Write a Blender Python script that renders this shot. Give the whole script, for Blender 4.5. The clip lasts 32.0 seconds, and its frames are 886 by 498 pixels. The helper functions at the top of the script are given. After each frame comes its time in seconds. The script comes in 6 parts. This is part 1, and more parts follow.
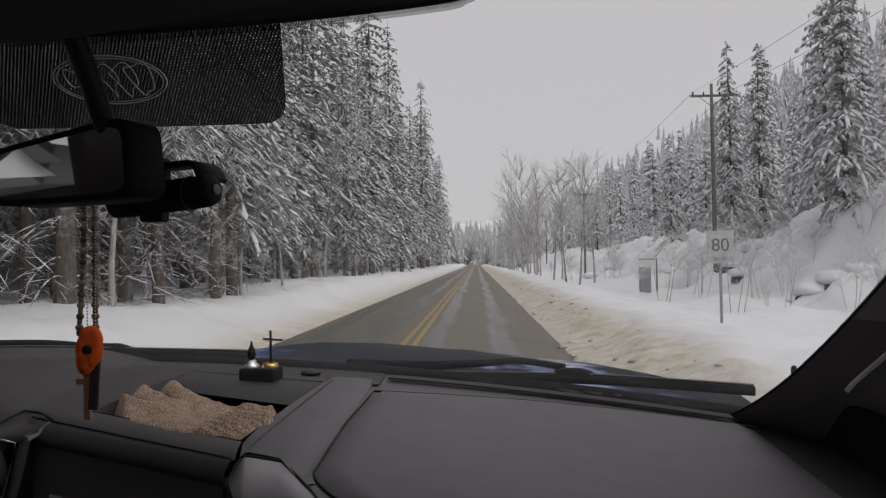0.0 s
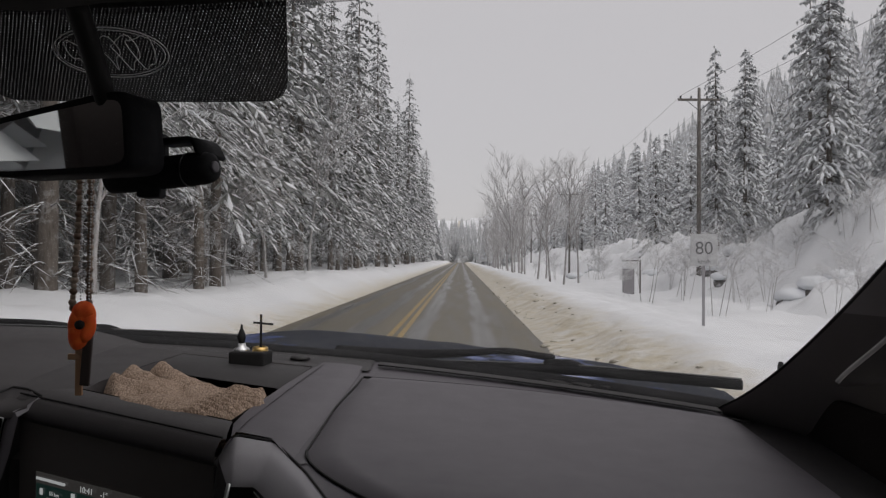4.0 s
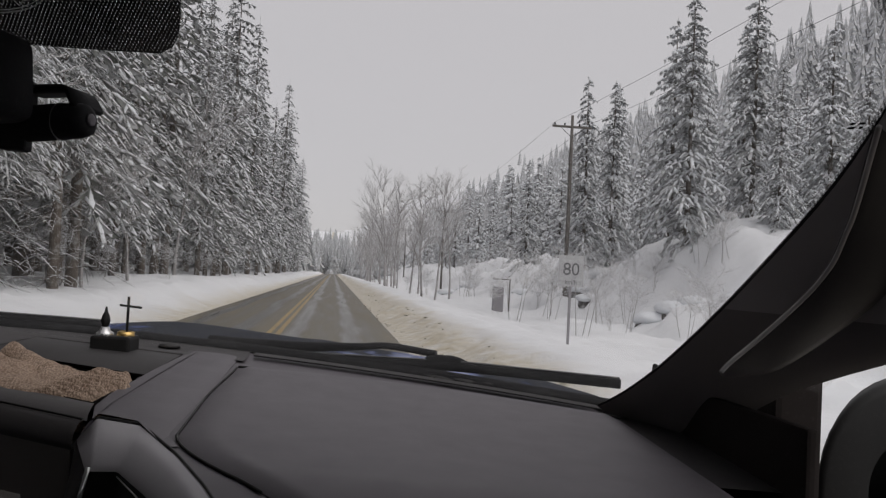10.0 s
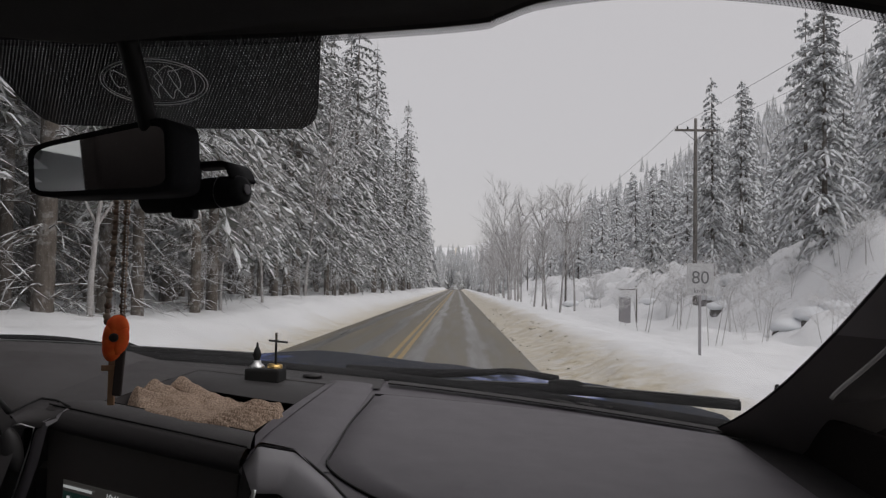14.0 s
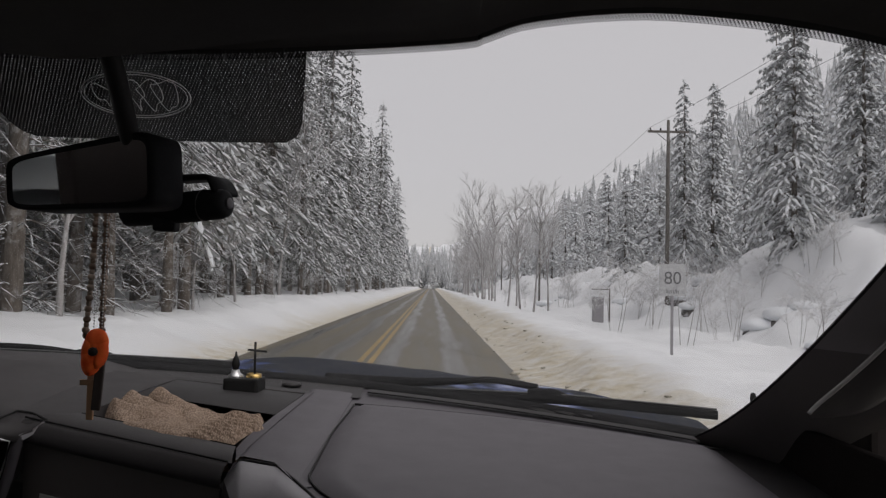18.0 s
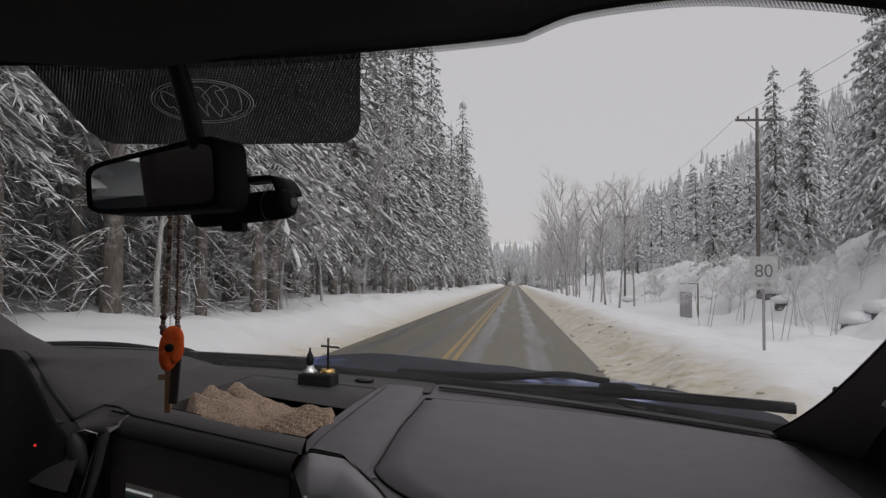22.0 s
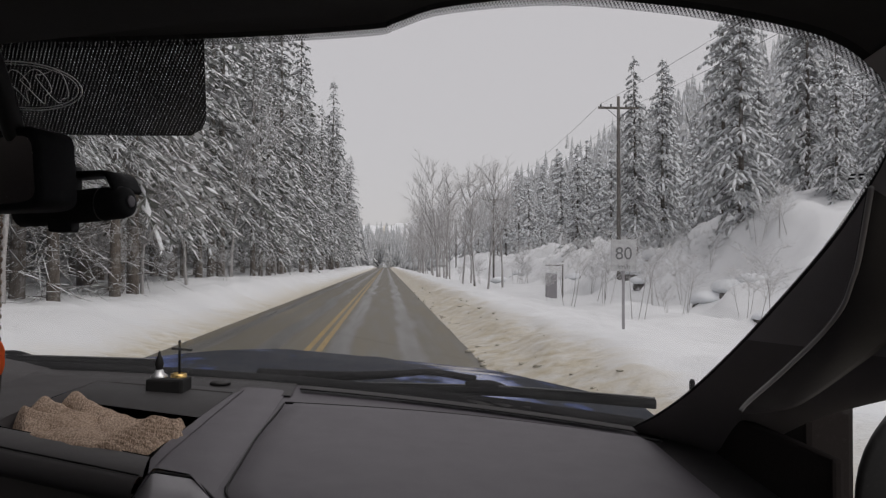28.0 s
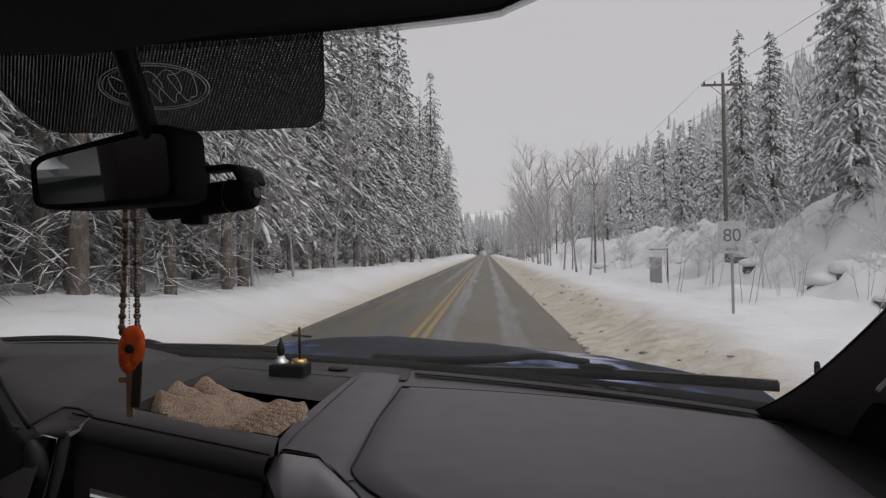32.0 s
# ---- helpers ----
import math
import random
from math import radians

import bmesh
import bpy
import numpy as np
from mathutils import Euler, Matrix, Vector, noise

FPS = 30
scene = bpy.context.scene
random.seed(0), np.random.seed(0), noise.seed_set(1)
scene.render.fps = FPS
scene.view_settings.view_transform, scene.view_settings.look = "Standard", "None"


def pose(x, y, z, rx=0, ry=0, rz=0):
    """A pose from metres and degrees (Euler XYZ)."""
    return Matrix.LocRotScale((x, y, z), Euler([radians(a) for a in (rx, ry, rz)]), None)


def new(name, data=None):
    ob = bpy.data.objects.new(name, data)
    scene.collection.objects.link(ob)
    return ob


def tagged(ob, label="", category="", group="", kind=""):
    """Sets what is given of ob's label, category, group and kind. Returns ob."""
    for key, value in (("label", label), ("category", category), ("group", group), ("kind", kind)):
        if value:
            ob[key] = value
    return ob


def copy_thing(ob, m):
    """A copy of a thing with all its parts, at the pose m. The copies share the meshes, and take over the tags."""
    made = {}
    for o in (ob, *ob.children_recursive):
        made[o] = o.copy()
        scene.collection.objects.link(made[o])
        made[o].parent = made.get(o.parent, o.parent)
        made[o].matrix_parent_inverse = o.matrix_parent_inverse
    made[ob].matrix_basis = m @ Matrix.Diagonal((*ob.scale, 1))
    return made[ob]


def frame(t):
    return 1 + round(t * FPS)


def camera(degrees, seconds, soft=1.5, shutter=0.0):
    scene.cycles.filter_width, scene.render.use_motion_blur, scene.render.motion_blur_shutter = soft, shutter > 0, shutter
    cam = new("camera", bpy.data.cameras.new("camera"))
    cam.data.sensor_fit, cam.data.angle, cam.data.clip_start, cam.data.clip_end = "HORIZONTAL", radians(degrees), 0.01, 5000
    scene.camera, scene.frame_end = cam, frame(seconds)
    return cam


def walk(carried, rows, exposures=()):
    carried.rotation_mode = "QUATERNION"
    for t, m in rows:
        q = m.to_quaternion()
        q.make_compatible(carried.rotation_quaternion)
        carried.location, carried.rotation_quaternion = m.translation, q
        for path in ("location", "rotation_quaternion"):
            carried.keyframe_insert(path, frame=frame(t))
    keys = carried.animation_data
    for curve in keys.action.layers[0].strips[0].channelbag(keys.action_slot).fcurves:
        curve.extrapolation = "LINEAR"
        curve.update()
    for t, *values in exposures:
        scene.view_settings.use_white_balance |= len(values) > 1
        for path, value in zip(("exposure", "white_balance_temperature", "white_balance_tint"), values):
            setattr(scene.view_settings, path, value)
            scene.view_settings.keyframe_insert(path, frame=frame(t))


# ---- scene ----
cam = camera(56.0, 32.0, soft=1.3, shutter=0.0)
EYE = 1.85   # height of the passenger's eye above the road

# seconds, x, y, z, tilt, lean, turn
PATH = (
    (0.0, 0.0205, 0.0138, 1.8613, 90.93, 1.10, 2.31),
    (0.5, 0.0277, 0.0025, 1.8732, 91.42, 0.93, 2.86),
    (1.0, 0.0271, 0.0035, 1.8727, 91.25, 0.86, 2.74),
    (1.5, 0.0308, 0.0348, 1.8506, 90.31, 0.55, 2.32),
    (2.0, 0.0103, 0.0133, 1.8469, 90.76, -0.50, 2.38),
    (2.5, 0.0062, 0.0203, 1.8394, 90.73, -0.48, 1.41),
    (4.5, 0.0084, 0.0108, 1.8502, 90.70, -0.38, 1.22),
    (5.0, 0.0083, 0.0216, 1.8402, 90.91, -0.72, 1.19),
    (5.5, 0.0073, 0.0182, 1.8288, 91.09, -1.19, 0.97),
    (6.0, -0.0085, -0.0057, 1.8442, 92.05, -2.04, 0.66),
    (6.5, -0.0045, 0.0080, 1.8313, 91.81, -1.66, 0.35),
    (7.0, -0.0007, 0.0153, 1.8341, 91.76, -1.65, -0.35),
    (7.5, -0.0023, 0.0301, 1.8244, 91.85, -1.74, -1.03),
    (8.0, -0.0092, 0.0197, 1.8275, 92.40, -2.01, -2.87),
    (8.5, -0.0045, 0.0366, 1.8322, 92.31, -1.08, -7.08),
    (9.0, -0.0109, 0.0349, 1.8284, 92.02, -1.52, -7.81),
    (9.5, 0.0074, 0.0333, 1.8394, 91.93, -1.21, -7.81),
    (10.0, -0.0104, 0.0431, 1.8147, 91.89, -2.92, -7.51),
    (10.5, -0.0034, 0.0181, 1.8501, 92.53, -1.99, -7.22),
    (11.0, -0.0065, 0.0291, 1.8398, 92.32, -2.32, -6.81),
    (11.5, -0.0137, 0.0112, 1.8478, 92.70, -2.44, -5.96),
    (12.0, -0.0034, 0.0185, 1.8470, 92.50, -1.77, -5.28),
    (12.5, -0.0388, -0.0151, 1.8447, 92.18, -3.29, 1.13),
    (13.0, -0.0283, -0.0116, 1.8278, 91.85, -2.30, 1.20),
    (13.5, -0.0083, -0.0064, 1.8233, 92.10, -1.01, 1.31),
    (14.0, -0.0117, -0.0368, 1.8412, 92.54, -1.03, 0.98),
    (14.5, -0.0188, -0.0161, 1.8249, 91.74, -1.41, 0.46),
    (16.5, -0.0261, -0.0325, 1.8378, 91.71, -2.12, -0.21),
    (17.0, -0.0161, -0.0213, 1.8368, 91.49, -1.68, -0.25),
    (17.5, -0.0143, -0.0288, 1.8501, 91.94, -1.48, -0.49),
    (18.0, -0.0216, -0.0382, 1.8566, 92.52, -1.17, -0.80),
    (18.5, -0.0211, -0.0325, 1.8564, 92.02, -1.67, -0.58),
    (19.0, -0.0144, -0.0143, 1.8513, 90.87, -1.42, -0.83),
    (19.5, -0.0216, -0.0412, 1.8585, 92.26, -1.76, -0.71),
    (20.0, -0.0064, -0.0266, 1.8534, 91.40, -0.82, 0.79),
    (20.5, 0.0088, -0.0042, 1.8345, 90.56, 0.35, 2.88),
    (21.0, 0.0095, 0.0052, 1.8212, 90.27, 0.08, 3.28),
    (21.5, 0.0140, -0.0016, 1.8294, 90.71, 0.17, 3.85),
    (22.0, 0.0030, -0.0459, 1.8538, 92.27, -0.30, 4.93),
    (22.5, 0.0083, -0.0309, 1.8545, 91.41, -0.08, 4.54),
    (23.0, 0.0037, -0.0203, 1.8575, 91.27, -0.13, 2.77),
    (23.5, 0.0131, -0.0040, 1.8481, 91.54, 0.41, 0.41),
    (24.0, -0.0057, -0.0002, 1.8404, 91.59, -0.96, -1.43),
    (24.5, -0.0035, -0.0046, 1.8463, 91.96, 0.72, -3.00),
    (25.0, 0.0036, -0.0139, 1.8568, 92.07, 1.24, -3.49),
    (25.5, 0.0031, -0.0125, 1.8625, 92.17, 1.08, -3.63),
    (27.5, 0.0061, -0.0109, 1.8865, 91.49, -0.04, -4.26),
    (28.0, 0.0122, 0.0022, 1.8768, 91.05, -0.13, -3.90),
    (28.5, 0.0020, 0.0040, 1.8744, 90.58, -0.52, -3.95),
    (29.0, 0.0168, 0.0049, 1.8813, 90.38, 0.30, -3.82),
    (29.5, 0.0251, 0.0244, 1.8723, 89.97, 0.66, -4.12),
    (30.0, 0.0282, 0.0226, 1.8823, 89.68, 0.44, -3.91),
    (30.5, 0.0263, 0.0048, 1.8893, 90.14, 0.27, -3.32),
    (31.0, 0.0056, -0.0078, 1.8882, 90.51, -0.32, -2.13),
    (31.5, -0.0053, -0.0181, 1.8846, 91.10, 0.35, -0.32),
    (32.0, -0.0034, -0.0028, 1.8724, 90.28, 1.20, 2.98),
)
walk(cam, [(t, pose(x, y, z, a, b, c)) for t, x, y, z, a, b, c in PATH], exposures=[(0.0, 0.0), (32.0, 0.0)])

# ---------------------------------------------------------------- light
SUN_UP, SUN_TURN = radians(50), radians(130)
world = bpy.data.worlds.new("overcast_sky")
scene.world = world
world.use_nodes = True
wn = world.node_tree.nodes
wl = world.node_tree.links
wn.clear()
w_out = wn.new("ShaderNodeOutputWorld")
w_bg = wn.new("ShaderNodeBackground")
w_sky = wn.new("ShaderNodeTexSky")
w_sky.sky_type = "NISHITA"
w_sky.sun_disc = False
w_sky.sun_elevation, w_sky.sun_rotation = SUN_UP, SUN_TURN
w_scale = wn.new("ShaderNodeVectorMath")
w_scale.operation = "SCALE"
w_scale.inputs["Scale"].default_value = 0.10
w_mix = wn.new("ShaderNodeMix")
w_mix.data_type = "RGBA"
w_mix.inputs[0].default_value = 0.93
w_mix.inputs[7].default_value = (0.585, 0.568, 0.580, 1)   # the grey cloud sheet
w_bg.inputs["Strength"].default_value = 1.0
wl.new(w_sky.outputs[0], w_scale.inputs[0])
wl.new(w_scale.outputs[0], w_mix.inputs[6])
wl.new(w_mix.outputs[2], w_bg.inputs["Color"])
wl.new(w_bg.outputs[0], w_out.inputs[0])
sun = new("sun", bpy.data.lights.new("sun", "SUN"))
sun.data.energy, sun.data.angle, sun.data.color = 1.15, radians(60), (1.0, 0.97, 0.93)
sun.rotation_euler = (radians(90) - SUN_UP, 0, math.pi - SUN_TURN)


# ---------------------------------------------------------------- materials
class Mat:
    """A node material with short calls for its nodes."""

    def __init__(self, name, colour=(0.5, 0.5, 0.5), rough=0.6, metal=0.0, spec=0.5):
        self.m = bpy.data.materials.new(name)
        self.m.use_nodes = True
        self.t = self.m.node_tree
        self.b = self.t.nodes["Principled BSDF"]
        self.b.inputs["Base Color"].default_value = (*colour, 1)
        self.b.inputs["Roughness"].default_value = rough
        self.b.inputs["Metallic"].default_value = metal
        self.b.inputs["Specular IOR Level"].default_value = spec
        self.co = self.t.nodes.new("ShaderNodeTexCoord").outputs["Object"]

    def link(self, a, b):
        self.t.links.new(a, b)

    def noise(self, scale, detail=3, rough=0.55, co=None):
        n = self.t.nodes.new("ShaderNodeTexNoise")
        n.inputs["Scale"].default_value, n.inputs["Detail"].default_value, n.inputs["Roughness"].default_value = scale, detail, rough
        self.link(co or self.co, n.inputs["Vector"])
        return n.outputs["Fac"]

    def ramp(self, fac, *stops):
        n = self.t.nodes.new("ShaderNodeValToRGB")
        e = n.color_ramp.elements
        while len(e) < len(stops):
            e.new(0.5)
        for el, (p, c) in zip(e, stops):
            el.position = p
            el.color = (*c, 1) if isinstance(c, tuple) else (c, c, c, 1)
        self.link(fac, n.inputs["Fac"])
        return n.outputs["Color"]

    def mix(self, fac, a, b, how="MIX"):
        n = self.t.nodes.new("ShaderNodeMix")
        n.data_type, n.blend_type = "RGBA", how
        for sock, v in ((n.inputs[0], fac), (n.inputs[6], a), (n.inputs[7], b)):
            if isinstance(v, (int, float)):
                sock.default_value = v
            elif isinstance(v, tuple):
                sock.default_value = (*v, 1)
            else:
                self.link(v, sock)
        return n.outputs[2]

    def math(self, op, a, b=0.0, c=0.0):
        n = self.t.nodes.new("ShaderNodeMath")
        n.operation = op
        for sock, v in zip(n.inputs, (a, b, c)):
            if isinstance(v, (int, float)):
                sock.default_value = v
            else:
                self.link(v, sock)
        return n.outputs[0]

    def axis(self, i, co=None):
        n = self.t.nodes.new("ShaderNodeSeparateXYZ")
        self.link(co or self.co, n.inputs[0])
        return n.outputs[i]

    def colour(self, out):
        self.link(out, self.b.inputs["Base Color"])
        return self

    def rough(self, out):
        self.link(out, self.b.inputs["Roughness"])
        return self

    def bump(self, h, strength=0.3, dist=0.01):
        n = self.t.nodes.new("ShaderNodeBump")
        n.inputs["Strength"].default_value, n.inputs["Distance"].default_value = strength, dist
        self.link(h, n.inputs["Height"])
        self.link(n.outputs[0], self.b.inputs["Normal"])
        return self

    def random(self):
        return self.t.nodes.new("ShaderNodeObjectInfo").outputs["Random"]

    def island(self):
        return self.t.nodes.new("ShaderNodeNewGeometry").outputs["Random Per Island"]


def grained(name, a, b, scale, rough, relief=0.2, dist=0.0006, spec=0.5):
    """A moulded plastic: two near tones, fine leather-like grain, a faint large-scale drift."""
    m = Mat(name, a, rough, spec=spec)
    big = m.ramp(m.noise(4.0, 4), (0.35, a), (0.7, b))
    dust = m.ramp(m.noise(160.0, 5, 0.75), (0.55, 0.0), (0.95, 0.12))
    m.colour(m.mix(dust, big, (0.2, 0.19, 0.18)))
    m.rough(m.ramp(m.noise(23.0, 4, 0.65), (0.3, rough - 0.03), (0.75, rough + 0.05)))
    m.bump(m.noise(scale, 2), relief, dist)
    return m.m


M_DASH = grained("dash_plastic", (0.078, 0.070, 0.080), (0.085, 0.077, 0.087), 900, 0.52, 0.3)
M_COVER = grained("dash_cover", (0.032, 0.028, 0.029), (0.037, 0.033, 0.034), 900, 0.58, 0.3)
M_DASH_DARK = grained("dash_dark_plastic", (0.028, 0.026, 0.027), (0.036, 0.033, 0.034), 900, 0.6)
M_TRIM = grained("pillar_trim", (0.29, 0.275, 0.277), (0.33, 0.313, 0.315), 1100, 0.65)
M_BLACK = grained("black_plastic", (0.012, 0.012, 0.012), (0.018, 0.017, 0.017), 700, 0.55, spec=0.25)
M_LINER = grained("headliner_cloth", (0.03, 0.028, 0.028), (0.04, 0.037, 0.036), 1500, 0.95)
# the trim's grey darkened: shade at the pillar's foot put into the colour
M_FOOT_SHADED = grained("pillar_foot_shaded", (0.15, 0.138, 0.138), (0.175, 0.162, 0.162), 1100, 0.65)
# near-black matte: the dim corner's shade is put into this colour
M_SHADE = grained("shade_black_trim", (0.026, 0.022, 0.021), (0.033, 0.028, 0.027), 700, 0.9, spec=0.05)
M_COWL = grained("grey_cowl_plastic", (0.13, 0.128, 0.13), (0.16, 0.157, 0.16), 500, 0.45)
M_SATIN = grained("satin_grey", (0.25, 0.24, 0.255), (0.29, 0.278, 0.294), 700, 0.4)
M_RUBBER = grained("wiper_rubber", (0.008, 0.008, 0.009), (0.013, 0.013, 0.014), 400, 0.65, spec=0.06)
M_GLOSS = grained("gloss_black", (0.085, 0.076, 0.073), (0.098, 0.088, 0.085), 500, 0.4)
M_SCREW = Mat("dark_metal", (0.12, 0.12, 0.12), 0.35, 1.0).m
M_CHROME = Mat("chrome", (0.62, 0.62, 0.62), 0.32, 1.0).m
M_BRASS = Mat("brass", (0.62, 0.42, 0.16), 0.3, 1.0).m
M_MIRROR = Mat("mirror_glass", (0.82, 0.84, 0.84), 0.02, 1.0).m


def paint():
    """Dark-soiled paint; the blue shows where the grime has been wiped or washed off."""
    m = Mat("soiled_blue_paint", (0.02, 0.09, 0.42), 0.5, spec=0.1)
    x = m.axis(0)
    patch = m.noise(6.0, 5, 0.62)
    left = m.math("SUBTRACT", 1.0, m.math("DIVIDE", m.math("ABSOLUTE", m.math("ADD", x, 0.62)), 0.38))
    right = m.math("SUBTRACT", 1.0, m.math("DIVIDE", m.math("ABSOLUTE", m.math("SUBTRACT", x, 0.20)), 0.18))
    bare = m.math("ADD", m.math("MAXIMUM", left, right), m.math("MULTIPLY", m.math("SUBTRACT", patch, 0.5), 4.2))
    clean = m.ramp(bare, (0.3, 0.0), (0.9, 0.9))
    soil = m.ramp(m.noise(30.0, 5, 0.7), (0.3, (0.016, 0.021, 0.034)), (0.75, (0.040, 0.041, 0.046)))
    m.colour(m.mix(clean, soil, (0.015, 0.075, 0.40)))
    m.rough(m.ramp(bare, (0.3, 0.85), (0.9, 0.22)))
    m.link(m.ramp(bare, (0.35, 0.0), (0.9, 1.0)), m.b.inputs["Coat Weight"])
    m.b.inputs["Coat Roughness"].default_value = 0.1
    return m.m


def glass_mat():
    m = Mat("windshield_glass", (1, 1, 1), 0.0)
    t = m.t
    clear = t.nodes.new("ShaderNodeBsdfTransparent")
    clear.inputs[0].default_value = (0.97, 0.962, 0.962, 1)
    gloss = t.nodes.new("ShaderNodeBsdfGlossy")
    gloss.inputs["Roughness"].default_value = 0.0
    fres = t.nodes.new("ShaderNodeFresnel")
    fres.inputs[0].default_value = 1.25
    mix = t.nodes.new("ShaderNodeMixShader")
    m.link(fres.outputs[0], mix.inputs[0])
    m.link(clear.outputs[0], mix.inputs[1])
    m.link(gloss.outputs[0], mix.inputs[2])
    film = t.nodes.new("ShaderNodeBsdfTranslucent")       # road film and wiper smears, also a veil standing in for distance haze
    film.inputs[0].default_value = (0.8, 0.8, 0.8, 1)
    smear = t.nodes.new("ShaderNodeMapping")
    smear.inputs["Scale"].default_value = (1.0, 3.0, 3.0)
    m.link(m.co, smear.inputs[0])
    veiled = t.nodes.new("ShaderNodeMixShader")
    m.link(m.ramp(m.noise(4.0, 5, 0.6, smear.outputs[0]), (0.35, 0.012), (0.75, 0.042)), veiled.inputs[0])
    m.link(mix.outputs[0], veiled.inputs[1])
    m.link(film.outputs[0], veiled.inputs[2])
    m.link(veiled.outputs[0], t.nodes["Material Output"].inputs[0])
    return m.m


def frit_mat(name, pitch, lo, hi):
    """Black enamel baked on the glass as a net with clear round holes."""
    m = Mat(name, (0.01, 0.01, 0.011), 0.5)
    t = m.t
    uv = t.nodes.new("ShaderNodeUVMap").outputs[0]
    k = 2 * math.pi / pitch
    u, v = m.axis(0, uv), m.axis(1, uv)
    a = m.math("SINE", m.math("MULTIPLY", m.math("ADD", u, v), k * 0.7071))
    b = m.math("SINE", m.math("MULTIPLY", m.math("SUBTRACT", u, v), k * 0.7071))
    hole = m.math("GREATER_THAN", m.math("ADD", a, b), lo)
    clear = t.nodes.new("ShaderNodeBsdfTransparent")
    mix = t.nodes.new("ShaderNodeMixShader")
    m.link(hole, mix.inputs[0])
    m.link(m.b.outputs[0], mix.inputs[1])
    haze = t.nodes.new("ShaderNodeBsdfTranslucent")
    haze.inputs[0].default_value = (0.16, 0.16, 0.165, 1)
    soft = t.nodes.new("ShaderNodeMixShader")
    soft.inputs[0].default_value = 0.5
    m.link(clear.outputs[0], soft.inputs[1])
    m.link(haze.outputs[0], soft.inputs[2])
    m.link(soft.outputs[0], mix.inputs[2])
    m.link(mix.outputs[0], t.nodes["Material Output"].inputs[0])
    return m.m


M_PAINT = paint()
M_GLASS = glass_mat()
M_FRIT = frit_mat("frit_net", 0.00235, 1.36, 2.0)
M_FRIT_EDGE = frit_mat("frit_edge_dots", 0.0016, -0.1, 2.0)
M_FRIT_FADE = frit_mat("frit_fading_dots", 0.0016, -0.95, 2.0)


def snow_mat(name, tint=(0.8, 0.81, 0.83), grain=3.0, relief=0.5, dist=0.08):
    m = Mat(name, tint, 0.75, spec=0.25)
    tone = m.ramp(m.noise(0.6, 4), (0.3, tuple(0.92 * c for c in tint)), (0.7, tint))
    m.colour(tone)
    m.bump(m.mix(0.35, m.noise(grain, 5, 0.6), m.noise(grain * 9, 3)), relief, dist)
    return m.m


def ground_mat():
    """Fresh snow; along the road a strip thrown up by ploughs and tyres, tan with grit."""
    m = Mat("roadside_snow", (0.8, 0.81, 0.83), 0.75, spec=0.25)
    x = m.axis(0)
    lump = m.noise(0.55, 4, 0.6)
    xs = m.math("ADD", x, m.math("MULTIPLY", m.math("SUBTRACT", lump, 0.5), 1.6))
    near_r = m.t.nodes.new("ShaderNodeMapRange")
    near_r.interpolation_type = "SMOOTHSTEP"
    m.link(xs, near_r.inputs[0])
    for i, v in enumerate((2.7, 4.3, 1.0, 0.0)):
        near_r.inputs[i + 1].default_value = v
    near_l = m.t.nodes.new("ShaderNodeMapRange")
    near_l.interpolation_type = "SMOOTHSTEP"
    m.link(xs, near_l.inputs[0])
    for i, v in enumerate((-6.4, -4.8, 0.0, 1.0)):
        near_l.inputs[i + 1].default_value = v
    dirt = m.math("MULTIPLY", near_r.outputs[0], near_l.outputs[0])
    blot = m.ramp(m.noise(2.4, 5, 0.62), (0.30, 0.35), (0.60, 1.0))
    dirt = m.math("MULTIPLY", dirt, blot)
    clean = m.ramp(m.noise(0.25, 4), (0.3, (0.74, 0.75, 0.77)), (0.7, (0.82, 0.83, 0.85)))
    tan = m.ramp(m.noise(5.0, 5, 0.7), (0.28, (0.36, 0.30, 0.20)), (0.5, (0.58, 0.52, 0.40)), (0.8, (0.70, 0.66, 0.57)))
    m.colour(m.mix(dirt, clean, tan))
    m.bump(m.mix(0.4, m.noise(2.2, 6, 0.62), m.noise(14, 4, 0.6)), 0.7, 0.08)
    return m.m


def road_mat():
    """Wet winter asphalt: darker polished wheel tracks, tan slush film between and beside them."""
    m = Mat("wet_asphalt", (0.06, 0.06, 0.06), 0.4)
    x, y = m.axis(0), m.axis(1)
    wob = m.math("MULTIPLY", m.math("SUBTRACT", m.noise(0.08, 3), 0.5), 0.9)
    xs = m.math("ADD", x, wob)
    wave = m.math("COSINE", m.math("MULTIPLY", m.math("SUBTRACT", xs, 0.62), 2 * math.pi / 1.62))
    track = m.ramp(wave, (0.25, 0.0), (0.85, 1.0))
    st = m.t.nodes.new("ShaderNodeMapping")
    st.inputs["Scale"].default_value = (1.0, 0.06, 1.0)
    m.link(m.co, st.inputs[0])
    streak = m.noise(2.2, 6, 0.65, st.outputs[0])
    film = m.ramp(streak, (0.32, (0.085, 0.079, 0.062)), (0.55, (0.145, 0.128, 0.092)), (0.8, (0.23, 0.2, 0.145)))
    wet = m.ramp(m.noise(40, 4, 0.7), (0.3, (0.062, 0.064, 0.066)), (0.75, (0.10, 0.10, 0.10)))
    m.colour(m.mix(m.math("MULTIPLY", track, 0.65), film, wet))
    m.rough(m.mix(track, m.ramp(streak, (0.3, 0.42), (0.7, 0.7)), m.ramp(streak, (0.3, 0.24), (0.75, 0.5))))
    m.bump(m.noise(90, 3, 0.7), 0.35, 0.006)
    return m.m


